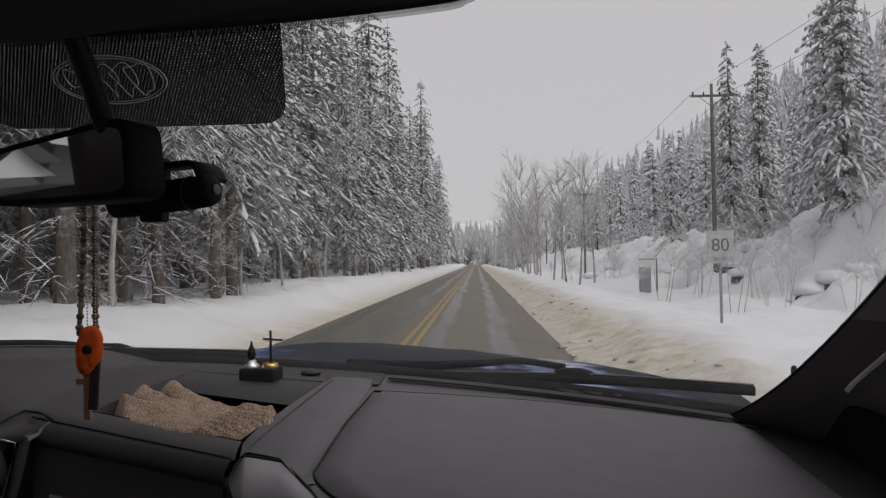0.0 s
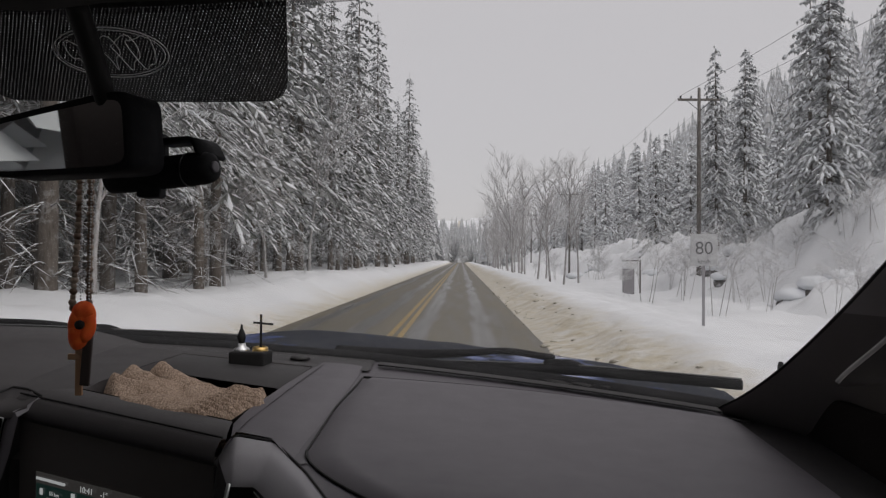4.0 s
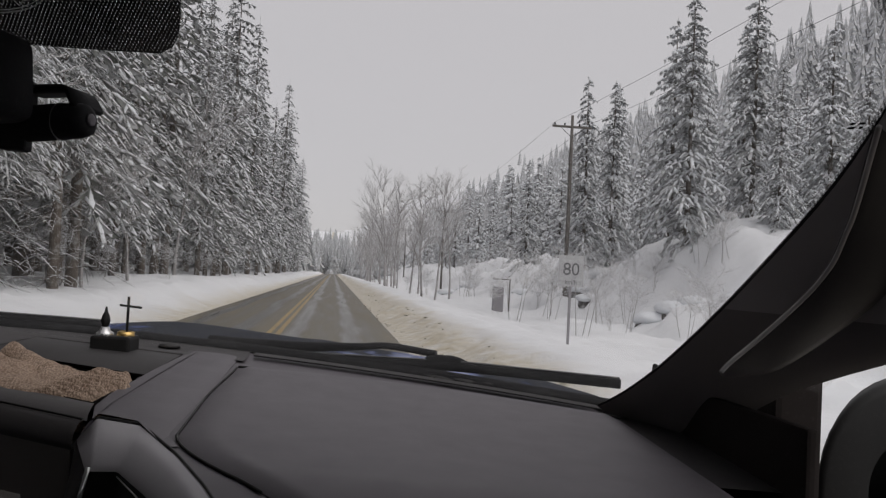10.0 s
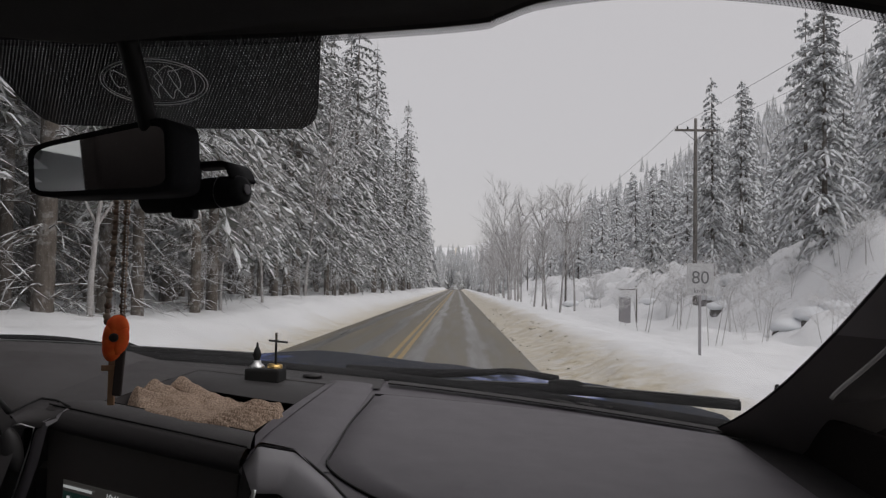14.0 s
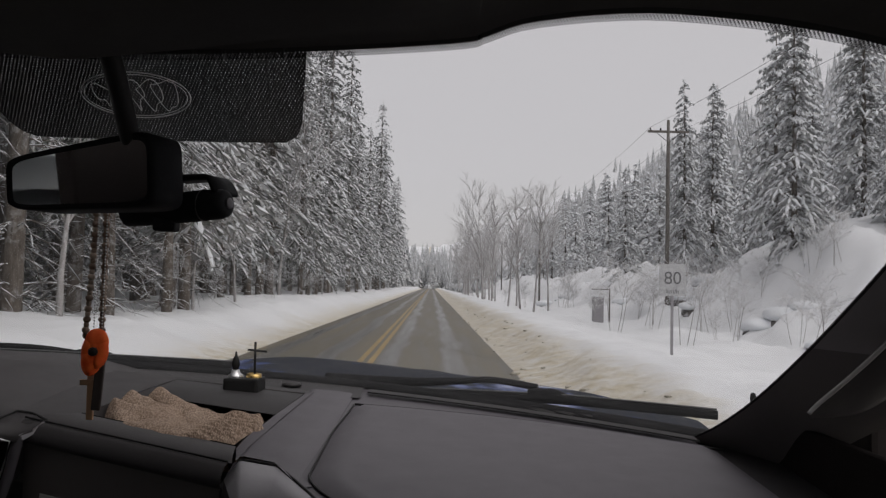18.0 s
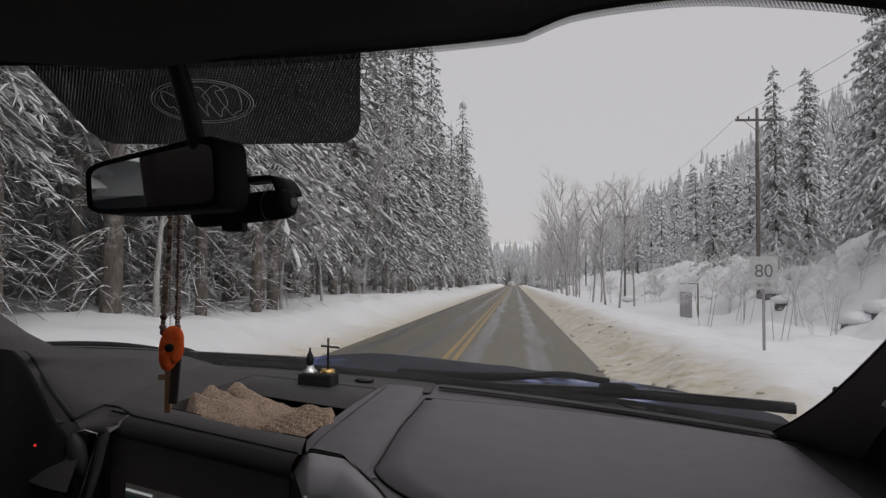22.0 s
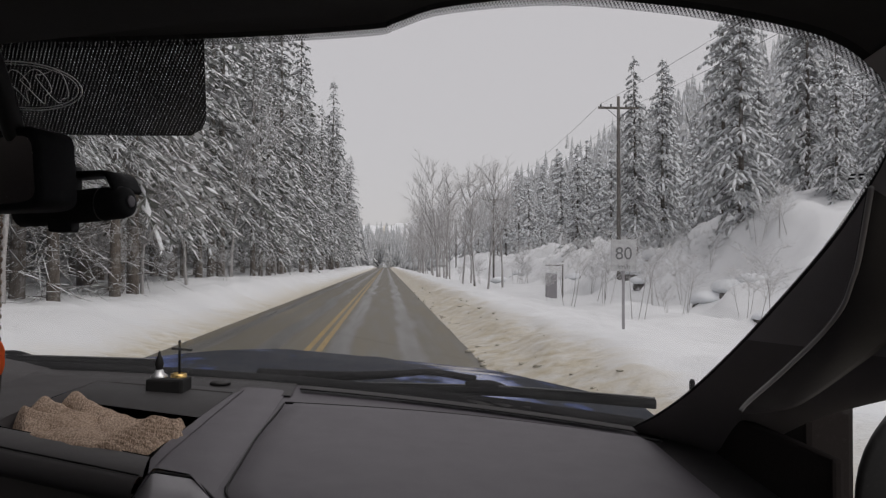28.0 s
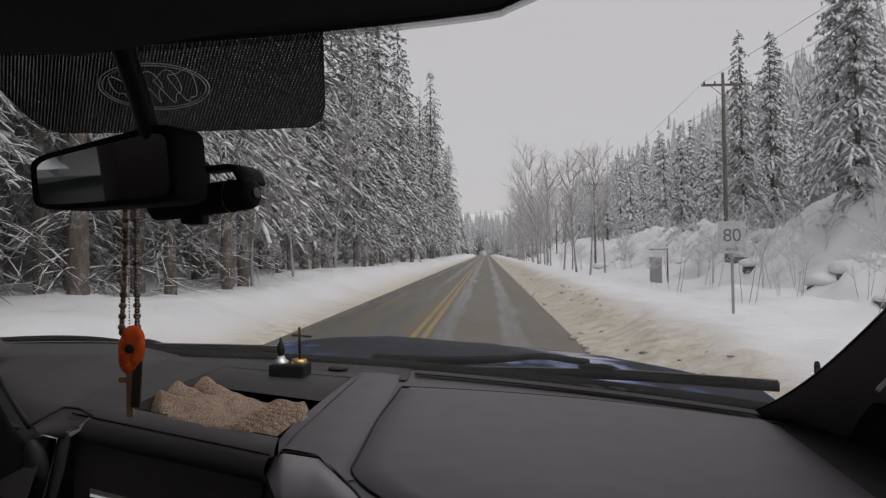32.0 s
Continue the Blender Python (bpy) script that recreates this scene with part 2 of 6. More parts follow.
def line_mat():
    m = Mat("worn_yellow_paint", (0.5, 0.32, 0.05), 0.5)
    wear = m.ramp(m.noise(5, 6, 0.7), (0.30, (0.13, 0.115, 0.08)), (0.52, (0.36, 0.235, 0.06)), (0.8, (0.52, 0.33, 0.07)))
    return m.colour(wear).m


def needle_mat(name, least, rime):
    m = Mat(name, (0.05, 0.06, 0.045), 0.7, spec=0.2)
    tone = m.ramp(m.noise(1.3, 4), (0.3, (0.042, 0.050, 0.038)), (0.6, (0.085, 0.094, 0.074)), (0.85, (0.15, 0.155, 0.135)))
    # share of rime; the far materials raise it to imitate haze
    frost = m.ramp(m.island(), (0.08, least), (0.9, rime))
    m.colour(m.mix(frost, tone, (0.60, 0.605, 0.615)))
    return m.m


def bark_mat(name, a, b, frost):
    m = Mat(name, a, 0.85, spec=0.2)
    st = m.t.nodes.new("ShaderNodeMapping")
    st.inputs["Scale"].default_value = (1.0, 1.0, 0.2)
    m.link(m.co, st.inputs[0])
    tone = m.ramp(m.noise(14, 5, 0.6, st.outputs[0]), (0.3, a), (0.75, b))
    rime = m.ramp(m.noise(1.6, 6, 0.7), (0.5, 0.0), (0.75, frost))
    m.colour(m.mix(rime, tone, (0.72, 0.73, 0.75)))
    m.bump(m.noise(22, 4, 0.6, st.outputs[0]), 0.5, 0.02)
    return m.m


M_GROUND = ground_mat()
M_ROAD = road_mat()
M_LINE = line_mat()
M_SNOW = snow_mat("branch_snow", (0.78, 0.80, 0.83), 6.0, 0.4, 0.05)
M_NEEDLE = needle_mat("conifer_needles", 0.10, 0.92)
# real rime, whitened further so the colour carries distance haze
M_RIME_THIN_HAZE = needle_mat("rime_thin_haze_needles", 0.45, 0.98)
M_RIME_HAZE = needle_mat("rime_haze_needles", 0.70, 1.0)
M_BARK = bark_mat("conifer_bark", (0.07, 0.058, 0.048), (0.185, 0.158, 0.135), 0.75)
M_TWIG = bark_mat("frosted_bark", (0.23, 0.215, 0.208), (0.50, 0.485, 0.48), 1.0)
M_RIME = bark_mat("rimed_twigs", (0.48, 0.465, 0.46), (0.72, 0.71, 0.71), 1.0)
M_ROCK = bark_mat("dark_rock", (0.07, 0.064, 0.06), (0.20, 0.19, 0.185), 0.85)
M_POLE = bark_mat("weathered_pole", (0.10, 0.09, 0.082), (0.2, 0.185, 0.17), 0.15)


# ---------------------------------------------------------------- mesh helpers
def mesh(name, verts, faces, smooth=False):
    me = bpy.data.meshes.new(name)
    me.from_pydata([tuple(v) for v in verts], [], [tuple(f) for f in faces])
    if smooth:
        me.polygons.foreach_set("use_smooth", [True] * len(me.polygons))
    me.update()
    return me


def part(name, data, material, parent=None, label="", at=None):
    """Links a bmesh or a mesh as one object under a thing or a part."""
    if isinstance(data, bmesh.types.BMesh):
        me = bpy.data.meshes.new(name)
        bmesh.ops.recalc_face_normals(data, faces=data.faces[:])
        data.to_mesh(me)
        data.free()
    else:
        me = data
    if material and not me.materials:
        me.materials.append(material)
    ob = new(name, me)
    if at is not None:
        ob.matrix_basis = at
    if parent is not None:
        ob.parent = parent
    if label:
        ob["label"] = label
    return ob


def thing(name, label, category, at=None, group="", kind=""):
    ob = new(name)
    ob.empty_display_size = 0.05
    if at is not None:
        ob.matrix_basis = at
    return tagged(ob, label, category, group, kind)


def smooth(me_or_ob):
    me = me_or_ob.data if hasattr(me_or_ob, "data") else me_or_ob
    me.polygons.foreach_set("use_smooth", [True] * len(me.polygons))
    return me_or_ob


def box(lo, hi, bevel=0.0, seg=2, bm=None, m=None):
    bm = bm or bmesh.new()
    r = bmesh.ops.create_cube(bm, size=1.0)
    c = [(a + b) / 2 for a, b in zip(lo, hi)]
    s = [abs(b - a) for a, b in zip(lo, hi)]
    for v in r["verts"]:
        v.co = Vector(c) + Vector([v.co[i] * s[i] for i in range(3)])
        if m is not None:
            v.co = m @ v.co
    if bevel:
        edges = list({e for v in r["verts"] for e in v.link_edges})
        bmesh.ops.bevel(bm, geom=edges, offset=bevel, segments=seg, profile=0.6, affect="EDGES")
    return bm


def lathe(profile, seg=20, m=None):
    """A turned body round z from (radius, height) pairs."""
    vs, fs = [], []
    for r, z in profile:
        for k in range(seg):
            a = 2 * math.pi * k / seg
            p = Vector((r * math.cos(a), r * math.sin(a), z))
            vs.append(m @ p if m is not None else p)
    for i in range(len(profile) - 1):
        for k in range(seg):
            j = (k + 1) % seg
            fs.append((i * seg + k, i * seg + j, (i + 1) * seg + j, (i + 1) * seg + k))
    fs.append(tuple(range(seg - 1, -1, -1)))
    fs.append(tuple((len(profile) - 1) * seg + k for k in range(seg)))
    return mesh("lathe", vs, fs, True)


def spline(pts, n):
    """A smooth run of n points through the given ones (Catmull-Rom)."""
    p = [Vector(q) for q in pts]
    p = [2 * p[0] - p[1], *p, 2 * p[-1] - p[-2]]
    out = []
    for k in range(n):
        s = k / (n - 1) * (len(p) - 3)
        i = min(int(s), len(p) - 4)
        u = s - i
        a, b, c, d = p[i:i + 4]
        out.append(0.5 * ((2 * b) + (c - a) * u + (2 * a - 5 * b + 4 * c - d) * u * u + (3 * b - a - 3 * c + d) * u ** 3))
    return out


def sweep(pts, section, up=(0, 0, 1), scale=None):
    """A closed section (side, height pairs) carried along a line of points, capped."""
    vs, fs, n = [], [], len(section)
    for i, p in enumerate(pts):
        t = (Vector(pts[min(i + 1, len(pts) - 1)]) - Vector(pts[max(i - 1, 0)])).normalized()
        side = t.cross(Vector(up)).normalized()
        top = side.cross(t)
        k = scale[i] if scale else 1.0
        for a, b in section:
            vs.append(Vector(p) + side * a * k + top * b * k)
    for i in range(len(pts) - 1):
        for j in range(n):
            q = (j + 1) % n
            fs.append((i * n + j, i * n + q, (i + 1) * n + q, (i + 1) * n + j))
    fs.append(tuple(range(n - 1, -1, -1)))
    fs.append(tuple((len(pts) - 1) * n + j for j in range(n)))
    return vs, fs


def ring(r, n=8, rx=None):
    return [(r * math.cos(2 * math.pi * k / n), (rx or r) * math.sin(2 * math.pi * k / n)) for k in range(n)]


def tube(pts, r, n=8, flat=None, up=(0, 0, 1), scale=None):
    vs, fs = sweep(pts, ring(r, n, flat), up, scale)
    return mesh("tube", vs, fs, True)


def strip(rails, close=False):
    """A smooth skin over rails of equally many points."""
    vs = [p for r in rails for p in r]
    n, fs = len(rails[0]), []
    for i in range(len(rails) - 1):
        for k in range(n - 1 + close):
            j = (k + 1) % n
            fs.append((i * n + k, i * n + j, (i + 1) * n + j, (i + 1) * n + k))
    return mesh("strip", vs, fs, True)


def up(x, y, z):
    """A place in the cabin, given from the passenger's eye."""
    return Vector((x, y, z + EYE))


# ---------------------------------------------------------------- ground and road
ROAD_L, ROAD_R = -4.75, 1.75


def ease(a, b, x):
    u = min(1.0, max(0.0, (x - a) / (b - a)))
    return u * u * (3 - 2 * u)


def ground_z(x, y):
    """Height of the snow: road bed, ploughed banks, ditch, rocky bank and mountainside."""
    n1 = noise.noise((x * 0.35, y * 0.35, 0.0))
    n2 = noise.noise((x * 1.3, y * 1.3, 3.0))
    n3 = noise.noise((x * 0.06, y * 0.06, 7.0))
    if x < ROAD_L:
        z = 0.92 * ease(ROAD_L, -7.6, x) + 0.02 * max(0.0, -8.0 - x)
        z += ease(ROAD_L, -7.0, x) * (0.2 * n1 + 0.11 * n2 + 0.05 * noise.noise((x * 3.1, y * 3.1, 5.0)) + 0.25 * n3)
        z += 0.9 * ease(-40, -140, x) * abs(x + 40) * 0.25
    elif x > ROAD_R:
        z = 0.5 * ease(ROAD_R, 3.9, x) - 0.55 * ease(4.2, 8.5, x)
        z += ease(ROAD_R, 3.0, x) * (0.14 * n1 + 0.11 * n2 + 0.05 * noise.noise((x * 3.3, y * 3.3, 2.0)))
        z += ease(9, 14, x) * (0.5 * n1 + 0.6 * n3 + 0.32 * n2 + 0.16 * noise.noise((x * 2.6, y * 2.6, 9.0)))
        rise = 3.4 + 1.8 * n3
        z += rise * ease(12.5, 20, x + 2.0 * n1)
        z += 0.10 * max(0.0, x - 24) + 0.55 * min(125.0, max(0.0, x - 42)) + 8 * n3 * ease(48, 120, x)
    else:
        z = -0.06
    far = max(0.0, y - 470.0)
    z += min(90.0, 0.12 * far) * (0.6 + 0.5 * noise.noise((x * 0.004, y * 0.004, 1.0)))
    return z


def spread(*runs):
    out = []
    for a, b, n in runs:
        out += [a + (b - a) * k / n for k in range(n)]
    return out + [runs[-1][1]]


gx = spread((-900, -140, 8), (-140, -30, 14), (-30, -10, 24), (-10, ROAD_L, 28), (ROAD_L, ROAD_R, 4), (ROAD_R, 10, 44), (10, 30, 36), (30, 130, 26), (130, 900, 14))
gy = spread((-80, 1, 18), (1, 40, 120), (40, 100, 80), (100, 240, 60), (240, 520, 40), (520, 2600, 26))
gv = [(x, y, ground_z(x, y)) for y in gy for x in gx]
gn = len(gx)
gf = [(j * gn + i, j * gn + i + 1, (j + 1) * gn + i + 1, (j + 1) * gn + i) for j in range(len(gy) - 1) for i in range(gn - 1)]
ground = part("ground", mesh("ground", gv, gf, True), M_GROUND)
tagged(ground, "deep fresh snow with grit-stained ploughed banks along the road", "snow", kind="structure")


def ragged(x, y, k):
    return x + 0.16 * noise.noise((y * 0.9, k, 0)) + 0.10 * noise.noise((y * 3.1, k, 5))


ry = spread((-80, 1, 20), (1, 60, 240), (60, 160, 100), (160, 480, 60))
rv, rf = [], []
for y in ry:
    for x in (ragged(ROAD_L, y, 1) - 0.2, -3.0, -1.55, 0.2, ragged(ROAD_R, y, 9) + 0.15):
        rv.append((x, y, 0.02 - 0.012 * abs(x + 1.55)))
for j in range(len(ry) - 1):
    for i in range(4):
        rf.append((j * 5 + i, j * 5 + i + 1, (j + 1) * 5 + i + 1, (j + 1) * 5 + i))
road = part("road", mesh("road", rv, rf, True), M_ROAD)
tagged(road, "wet two-lane asphalt road with slush film and wheel tracks", "road", kind="structure")

for k, x in enumerate((-1.68, -1.42)):
    lv, lf = [], []
    ly = spread((-20, 1, 6), (1, 160, 60), (160, 470, 30))
    for y in ly:
        lv += [(x - 0.07, y, 0.0265 - 0.012 * abs(x - 0.07 + 1.55)), (x + 0.07, y, 0.0265 - 0.012 * abs(x + 0.07 + 1.55))]
    lf = [(2 * i, 2 * i + 1, 2 * i + 3, 2 * i + 2) for i in range(len(ly) - 1)]
    part("centre_line", mesh("centre_line", lv, lf), M_LINE, road, "worn yellow painted line")

# lumps of thrown-up, gritty snow along the right verge
lump_rng = random.Random(5)
for k in range(170):
    y = 3.0 + 60 * lump_rng.random() ** 1.6
    x = ROAD_R + 0.05 + 1.5 * lump_rng.random() ** 1.4
    r = 0.025 + 0.065 * lump_rng.random() ** 2.2
    if k == 0:
        lumps = []
        for q in range(6):
            bm = bmesh.new()
            bmesh.ops.create_icosphere(bm, subdivisions=1, radius=1.0)
            for v in bm.verts:
                v.co *= 1 + 0.45 * noise.noise(v.co * 1.7 + Vector((q * 9, 0, 0)))
                v.co.z *= 0.65
            me = bpy.data.meshes.new("snow_lump")
            bm.to_mesh(me)
            bm.free()
            me.materials.append(M_GROUND)
            lumps.append(smooth(me))
    ob = part("snow_lump", lumps[k % 6], None, ground)
    ob.matrix_basis = Matrix.LocRotScale((x, y, max(0.0, ground_z(x, y)) + 0.05 * r), Euler((0, 0, 6 * lump_rng.random())), (r * (1 + lump_rng.random()), r, r * 0.9))


# ---------------------------------------------------------------- trees
class Soup:
    def __init__(self, cheap=False):
        self.v, self.f, self.cheap = [], [], cheap

    def quad(self, a, b, c, d):
        n = len(self.v)
        self.v += [a, b, c, d]
        self.f.append((n, n + 1, n + 2, n + 3))

    def tri(self, a, b, c):
        n = len(self.v)
        self.v += [a, b, c]
        self.f.append((n, n + 1, n + 2))

    def limb(self, a, b, ra, rb, n=4):
        t = (b - a).normalized()
        s = t.cross(Vector((0.31, 0.17, 0.93)) if abs(t.z) < 0.95 else Vector((1, 0, 0))).normalized()
        u = s.cross(t)
        k0 = len(self.v)
        for p, r in ((a, ra), (b, rb)):
            for k in range(n):
                w = 2 * math.pi * k / n
                self.v.append(p + s * r * math.cos(w) + u * r * math.sin(w))
        for k in range(n):
            j = (k + 1) % n
            self.f.append((k0 + k, k0 + j, k0 + n + j, k0 + n + k))

    def pad(self, a, b, w, h, side):
        """A heap of snow lying along a twig: a low ridge with sloping flanks."""
        m = (a + b) / 2 + Vector((0, 0, h))
        k = len(self.v)
        e = (b - a) * 0.5
        o = (a + b) / 2
        if self.cheap:
            p, q = (k * 0.618) % 1.0 - 0.5, (k * 0.377) % 1.0 - 0.5       # uneven flanks
            m += e * (0.5 * p)
            self.v += [o - e + side * (0.5 * w * q), o + e * p + side * (w * (0.85 + 0.5 * q)), o + e + side * (0.4 * w * p), o + e * q - side * (w * (0.85 + 0.5 * p)), m]
            self.f += [(k, k + 1, k + 4), (k + 1, k + 2, k + 4), (k + 2, k + 3, k + 4), (k + 3, k, k + 4)]
            return
        low = Vector((0, 0, -0.35 * h))
        self.v += [o - e * 1.05 + side * w * 0.15, o - e * 0.45 + side * w + low, o + e * 0.5 + side * w * 0.85 + low, o + e * 1.05, o + e * 0.4 - side * w + low, o - e * 0.55 - side * w * 0.9 + low, m]
        self.f += [(k + i, k + (i + 1) % 6, k + 6) for i in range(6)]

    def mesh(self, name, sm=False):
        return mesh(name, self.v, self.f, sm)


def conifer(seed, h, base, r, gap, stations, snow=0.8, dead=0, twig=0.05, plain=False):
    """Trunk, drooping needle twigs along every bough and the snow on them. base: height of the lowest green bough; gap: between whorls; twig: half a twig's width."""
    rng = random.Random(seed)
    near = twig < 0.08 and not plain
    trunk, green, white = Soup(), Soup(), Soup(True)
    lean = Vector((rng.uniform(-0.012, 0.012), rng.uniform(-0.012, 0.012), 1))
    r0 = 0.0085 * h + 0.05
    for k in range(8):
        trunk.limb(lean * (h * k / 8), lean * (h * (k + 1) / 8), r0 * (1 - k / 8.3), r0 * (1 - (k + 1) / 8.3), 8)
    for k in range(dead):       # bare lower branches, arched under a line of snow
        z = 0.4 + (base + 2.2) * rng.random()
        a = 6.283 * rng.random()
        L = (0.5 + 2.4 * rng.random()) * min(1.0, r / 2.4)
        d = Vector((math.cos(a), math.sin(a), 0))
        side = Vector((-d.y, d.x, 0))
        bend = rng.uniform(-0.5, 0.5)
        rise, fall = rng.uniform(-0.1, 0.45), rng.uniform(0.3, 1.0)
        prev = lean * z
        for q in range(1, 5):
            u = q / 4
            nxt = lean * z + d * (L * u) + side * (bend * L * u * u * 0.5) + Vector((0, 0, L * (rise * u - fall * u * u) + rng.uniform(-0.03, 0.03)))
            ra = 0.024 - 0.005 * q
            trunk.limb(prev, nxt, ra + 0.004, ra, 3)
            if rng.random() < 0.9:
                white.pad(prev + Vector((0, 0, 0.014)), nxt + Vector((0, 0, 0.014)), 0.020, 0.028, side)
            for sd in (-1, 1):
                if q > 1 and rng.random() < 0.6:
                    tip = nxt + (d * 0.6 + side * sd * 0.8) * (0.24 * L) + Vector((0, 0, -0.14 * L * rng.random()))
                    trunk.limb(nxt, tip, 0.009, 0.004, 3)
                    white.pad(nxt + Vector((0, 0, 0.008)), tip + Vector((0, 0, 0.008)), 0.011, 0.017, d)
            prev = nxt

    def spray(p, tip, d, load):
        """One side twig: two needle blades, the fringe that hangs from them, and a ridge of snow."""
        w = (tip - p).length
        b = twig * rng.uniform(0.7, 1.3)
        e = d * b
        drop = Vector((0, 0, -(b * 1.5 + 0.25 * b * rng.random() + 0.05 * w)))
        if not near:
            green.quad(p - e * 0.5, p + e * 0.5, tip + e * 0.8, tip - e * 0.8)
            green.tri(p, tip, (p + tip) / 2 + drop * 1.3)
            if rng.random() < load:
                white.pad(p.lerp(tip, 0.2) + Vector((0, 0, 0.02)), p.lerp(tip, 1.02) + Vector((0, 0, 0.02)), b * rng.uniform(0.8, 1.5), b * rng.uniform(0.5, 1.0), d)
            return
        mid = p.lerp(tip, rng.uniform(0.45, 0.6)) + Vector((0, 0, 0.10 * w))
        green.quad(p - e * 0.5, p + e * 0.5, mid + e, mid - e)
        green.quad(mid - e, mid + e, tip + e * 0.4, tip - e * 0.4)
        green.quad(p, mid, mid + drop * 1.3 + e * rng.uniform(-0.5, 0.5), p + drop * 0.5)
        green.tri(mid, tip, mid.lerp(tip, 0.6) + drop)
        if rng.random() < load:
            t0, t1 = rng.uniform(0.0, 0.35), rng.uniform(0.8, 1.06)
            g = b * rng.uniform(0.75, 1.35)
            hh = 0.02 + b * rng.uniform(0.55, 1.15)
            lo = Vector((0, 0, -0.35 * g))
            p0, p2 = p.lerp(mid, 2 * t0), mid.lerp(tip, t1)
            k = len(white.v)
            white.v += [p0, mid - d * g + lo, mid + Vector((0, 0, hh)), mid + d * g + lo, p2 - d * g * 0.5 + lo, p2 + Vector((0, 0, hh * 0.35)), p2 + d * g * 0.5 + lo]
            white.f += [(k, k + 1, k + 2), (k, k + 2, k + 3), (k + 1, k + 4, k + 5, k + 2), (k + 2, k + 5, k + 6, k + 3)]

    z = base
    while z < h * 0.985:
        f = (z - base) / (h - base)
        L0 = r * (1 - f) ** 0.75 * (0.75 + 0.25 * min(1, f * 6)) + 0.12
        n = 6 if f < 0.8 else 4
        a0 = 6.283 * rng.random()
        for k in range(n):
            a = a0 + 6.283 * (k + rng.uniform(-0.35, 0.35)) / n
            L = L0 * rng.uniform(0.5, 1.2)
            d = Vector((math.cos(a), math.sin(a), 0))
            s = Vector((-d.y, d.x, 0))
            zz = z + rng.uniform(-0.45, 0.45) * gap
            rise, droop = 0.22 * f + 0.05, rng.uniform(0.45, 0.95) * (1 - 0.35 * f)
            load = snow * rng.uniform(0.5, 1.15)

            def on(u):
                return lean * zz + d * (L * u) + Vector((0, 0, L * (rise * u - droop * u * u)))
            ns = max(2, round(stations * (0.4 + 0.6 * L / r)))
            trunk.limb(on(0), on(0.55), 0.012 + 0.012 * L, 0.008, 3)
            prev = on(0.12)
            for q in range(1, ns + 1):
                u = q / ns
                p = on(u)
                w = L * (0.34 * (1 - u) + 0.10) * rng.uniform(0.65, 1.3)
                for sd in (-1, 1):
                    tip = p + s * sd * w + d * (0.12 * L + 0.25 * w) * rng.uniform(0.6, 1.3) + Vector((0, 0, -0.5 * w - 0.12 * L * rng.random()))
                    spray(p, tip, (d * 0.9 + s * -0.3 * sd).normalized(), load)
                e = s * twig * 1.1
                green.quad(prev - e, prev + e, p + e, p - e)
                if rng.random() < load:
                    white.pad(prev + Vector((0, 0, 0.025)), p + Vector((0, 0, 0.025)), twig * 1.3, twig * 1.1, s)
                prev = p
        z += gap * rng.uniform(0.7, 1.3) * (1 - 0.5 * f)
    return trunk.mesh("trunk", True), green.mesh("crown"), white.mesh("snow", True)


def tree_thing(name, meshes, mats, label, group, parts=("trunk", "crown", "snow")):
    ob = thing(name, label, "tree", group=group)
    for p, me, mt in zip(parts, meshes, mats):
        part(p, me, mt, ob)
    return ob


def plant(proto, spots, rng, size=(0.88, 1.12), sink=0.15):
    """Stands copies of a tree on the ground."""
    first = True
    for x, y in spots:
        k = rng.uniform(*size)
        m = Matrix.Translation((x, y, ground_z(x, y) - sink)) @ Matrix.Rotation(6.283 * rng.random(), 4, "Z") @ Matrix.Diagonal((k * rng.uniform(0.92, 1.08), k, k, 1))
        if first:
            proto.matrix_basis = m
            first = False
        else:
            c = copy_thing(proto, Matrix())
            c.matrix_basis = m


rng = random.Random(11)
CON = (M_BARK, M_NEEDLE, M_SNOW)
RIM = (M_BARK, M_RIME_THIN_HAZE, M_SNOW)
tall = [tree_thing("conifer", conifer(20 + k, h, b, r, 0.68, 11, 0.92, 95, 0.032), CON,
                   "tall snow-laden conifer with bare lower trunk beside the road", "roadside conifers")
        for k, (h, b, r) in enumerate(((27, 7.5, 2.9), (25, 8.5, 2.6), (29, 6.0, 3.1), (22, 5.0, 2.7)))]
tall_far = [tree_thing("conifer", conifer(40 + k, h, b, r, 1.05, 4, 0.95, 26, 0.095), CON,
                       "tall snow-laden conifer in the forest edge", "roadside conifers")
            for k, (h, b, r) in enumerate(((27, 4.0, 3.2), (24, 4.0, 3.0), (28, 3.0, 3.3)))]
tall_mid = [tree_thing("conifer", conifer(50 + k, h, b, r, 0.8, 8, 0.92, 60, 0.045, True), CON,
                       "tall snow-laden conifer behind the first trees", "roadside conifers")
            for k, (h, b, r) in enumerate(((26, 7.0, 2.8), (24, 6.0, 2.7)))]
spots, spots_mid, spots_far = [[] for _ in tall], [[] for _ in tall_mid], [[] for _ in tall_far]
y = 5.0
while y < 225:
    for row, x0 in enumerate((-10.0, -13.2, -17.2)):
        if (row == 2 and y > 60) or (row == 1 and y > 100):
            continue
        where = (spots if row == 0 else spots_mid) if y < 31 and row < 2 else spots_far
        where[sum(map(len, where)) % len(where)].append((x0 + rng.uniform(-0.9, 0.9), y + rng.uniform(-1.2, 1.2)))
    y += 2.9 if y < 31 else (3.4 if y < 60 else 6.0)
for t_, s_ in zip(tall + tall_mid + tall_far, spots + spots_mid + spots_far):
    plant(t_, s_, rng, (0.62, 1.18))

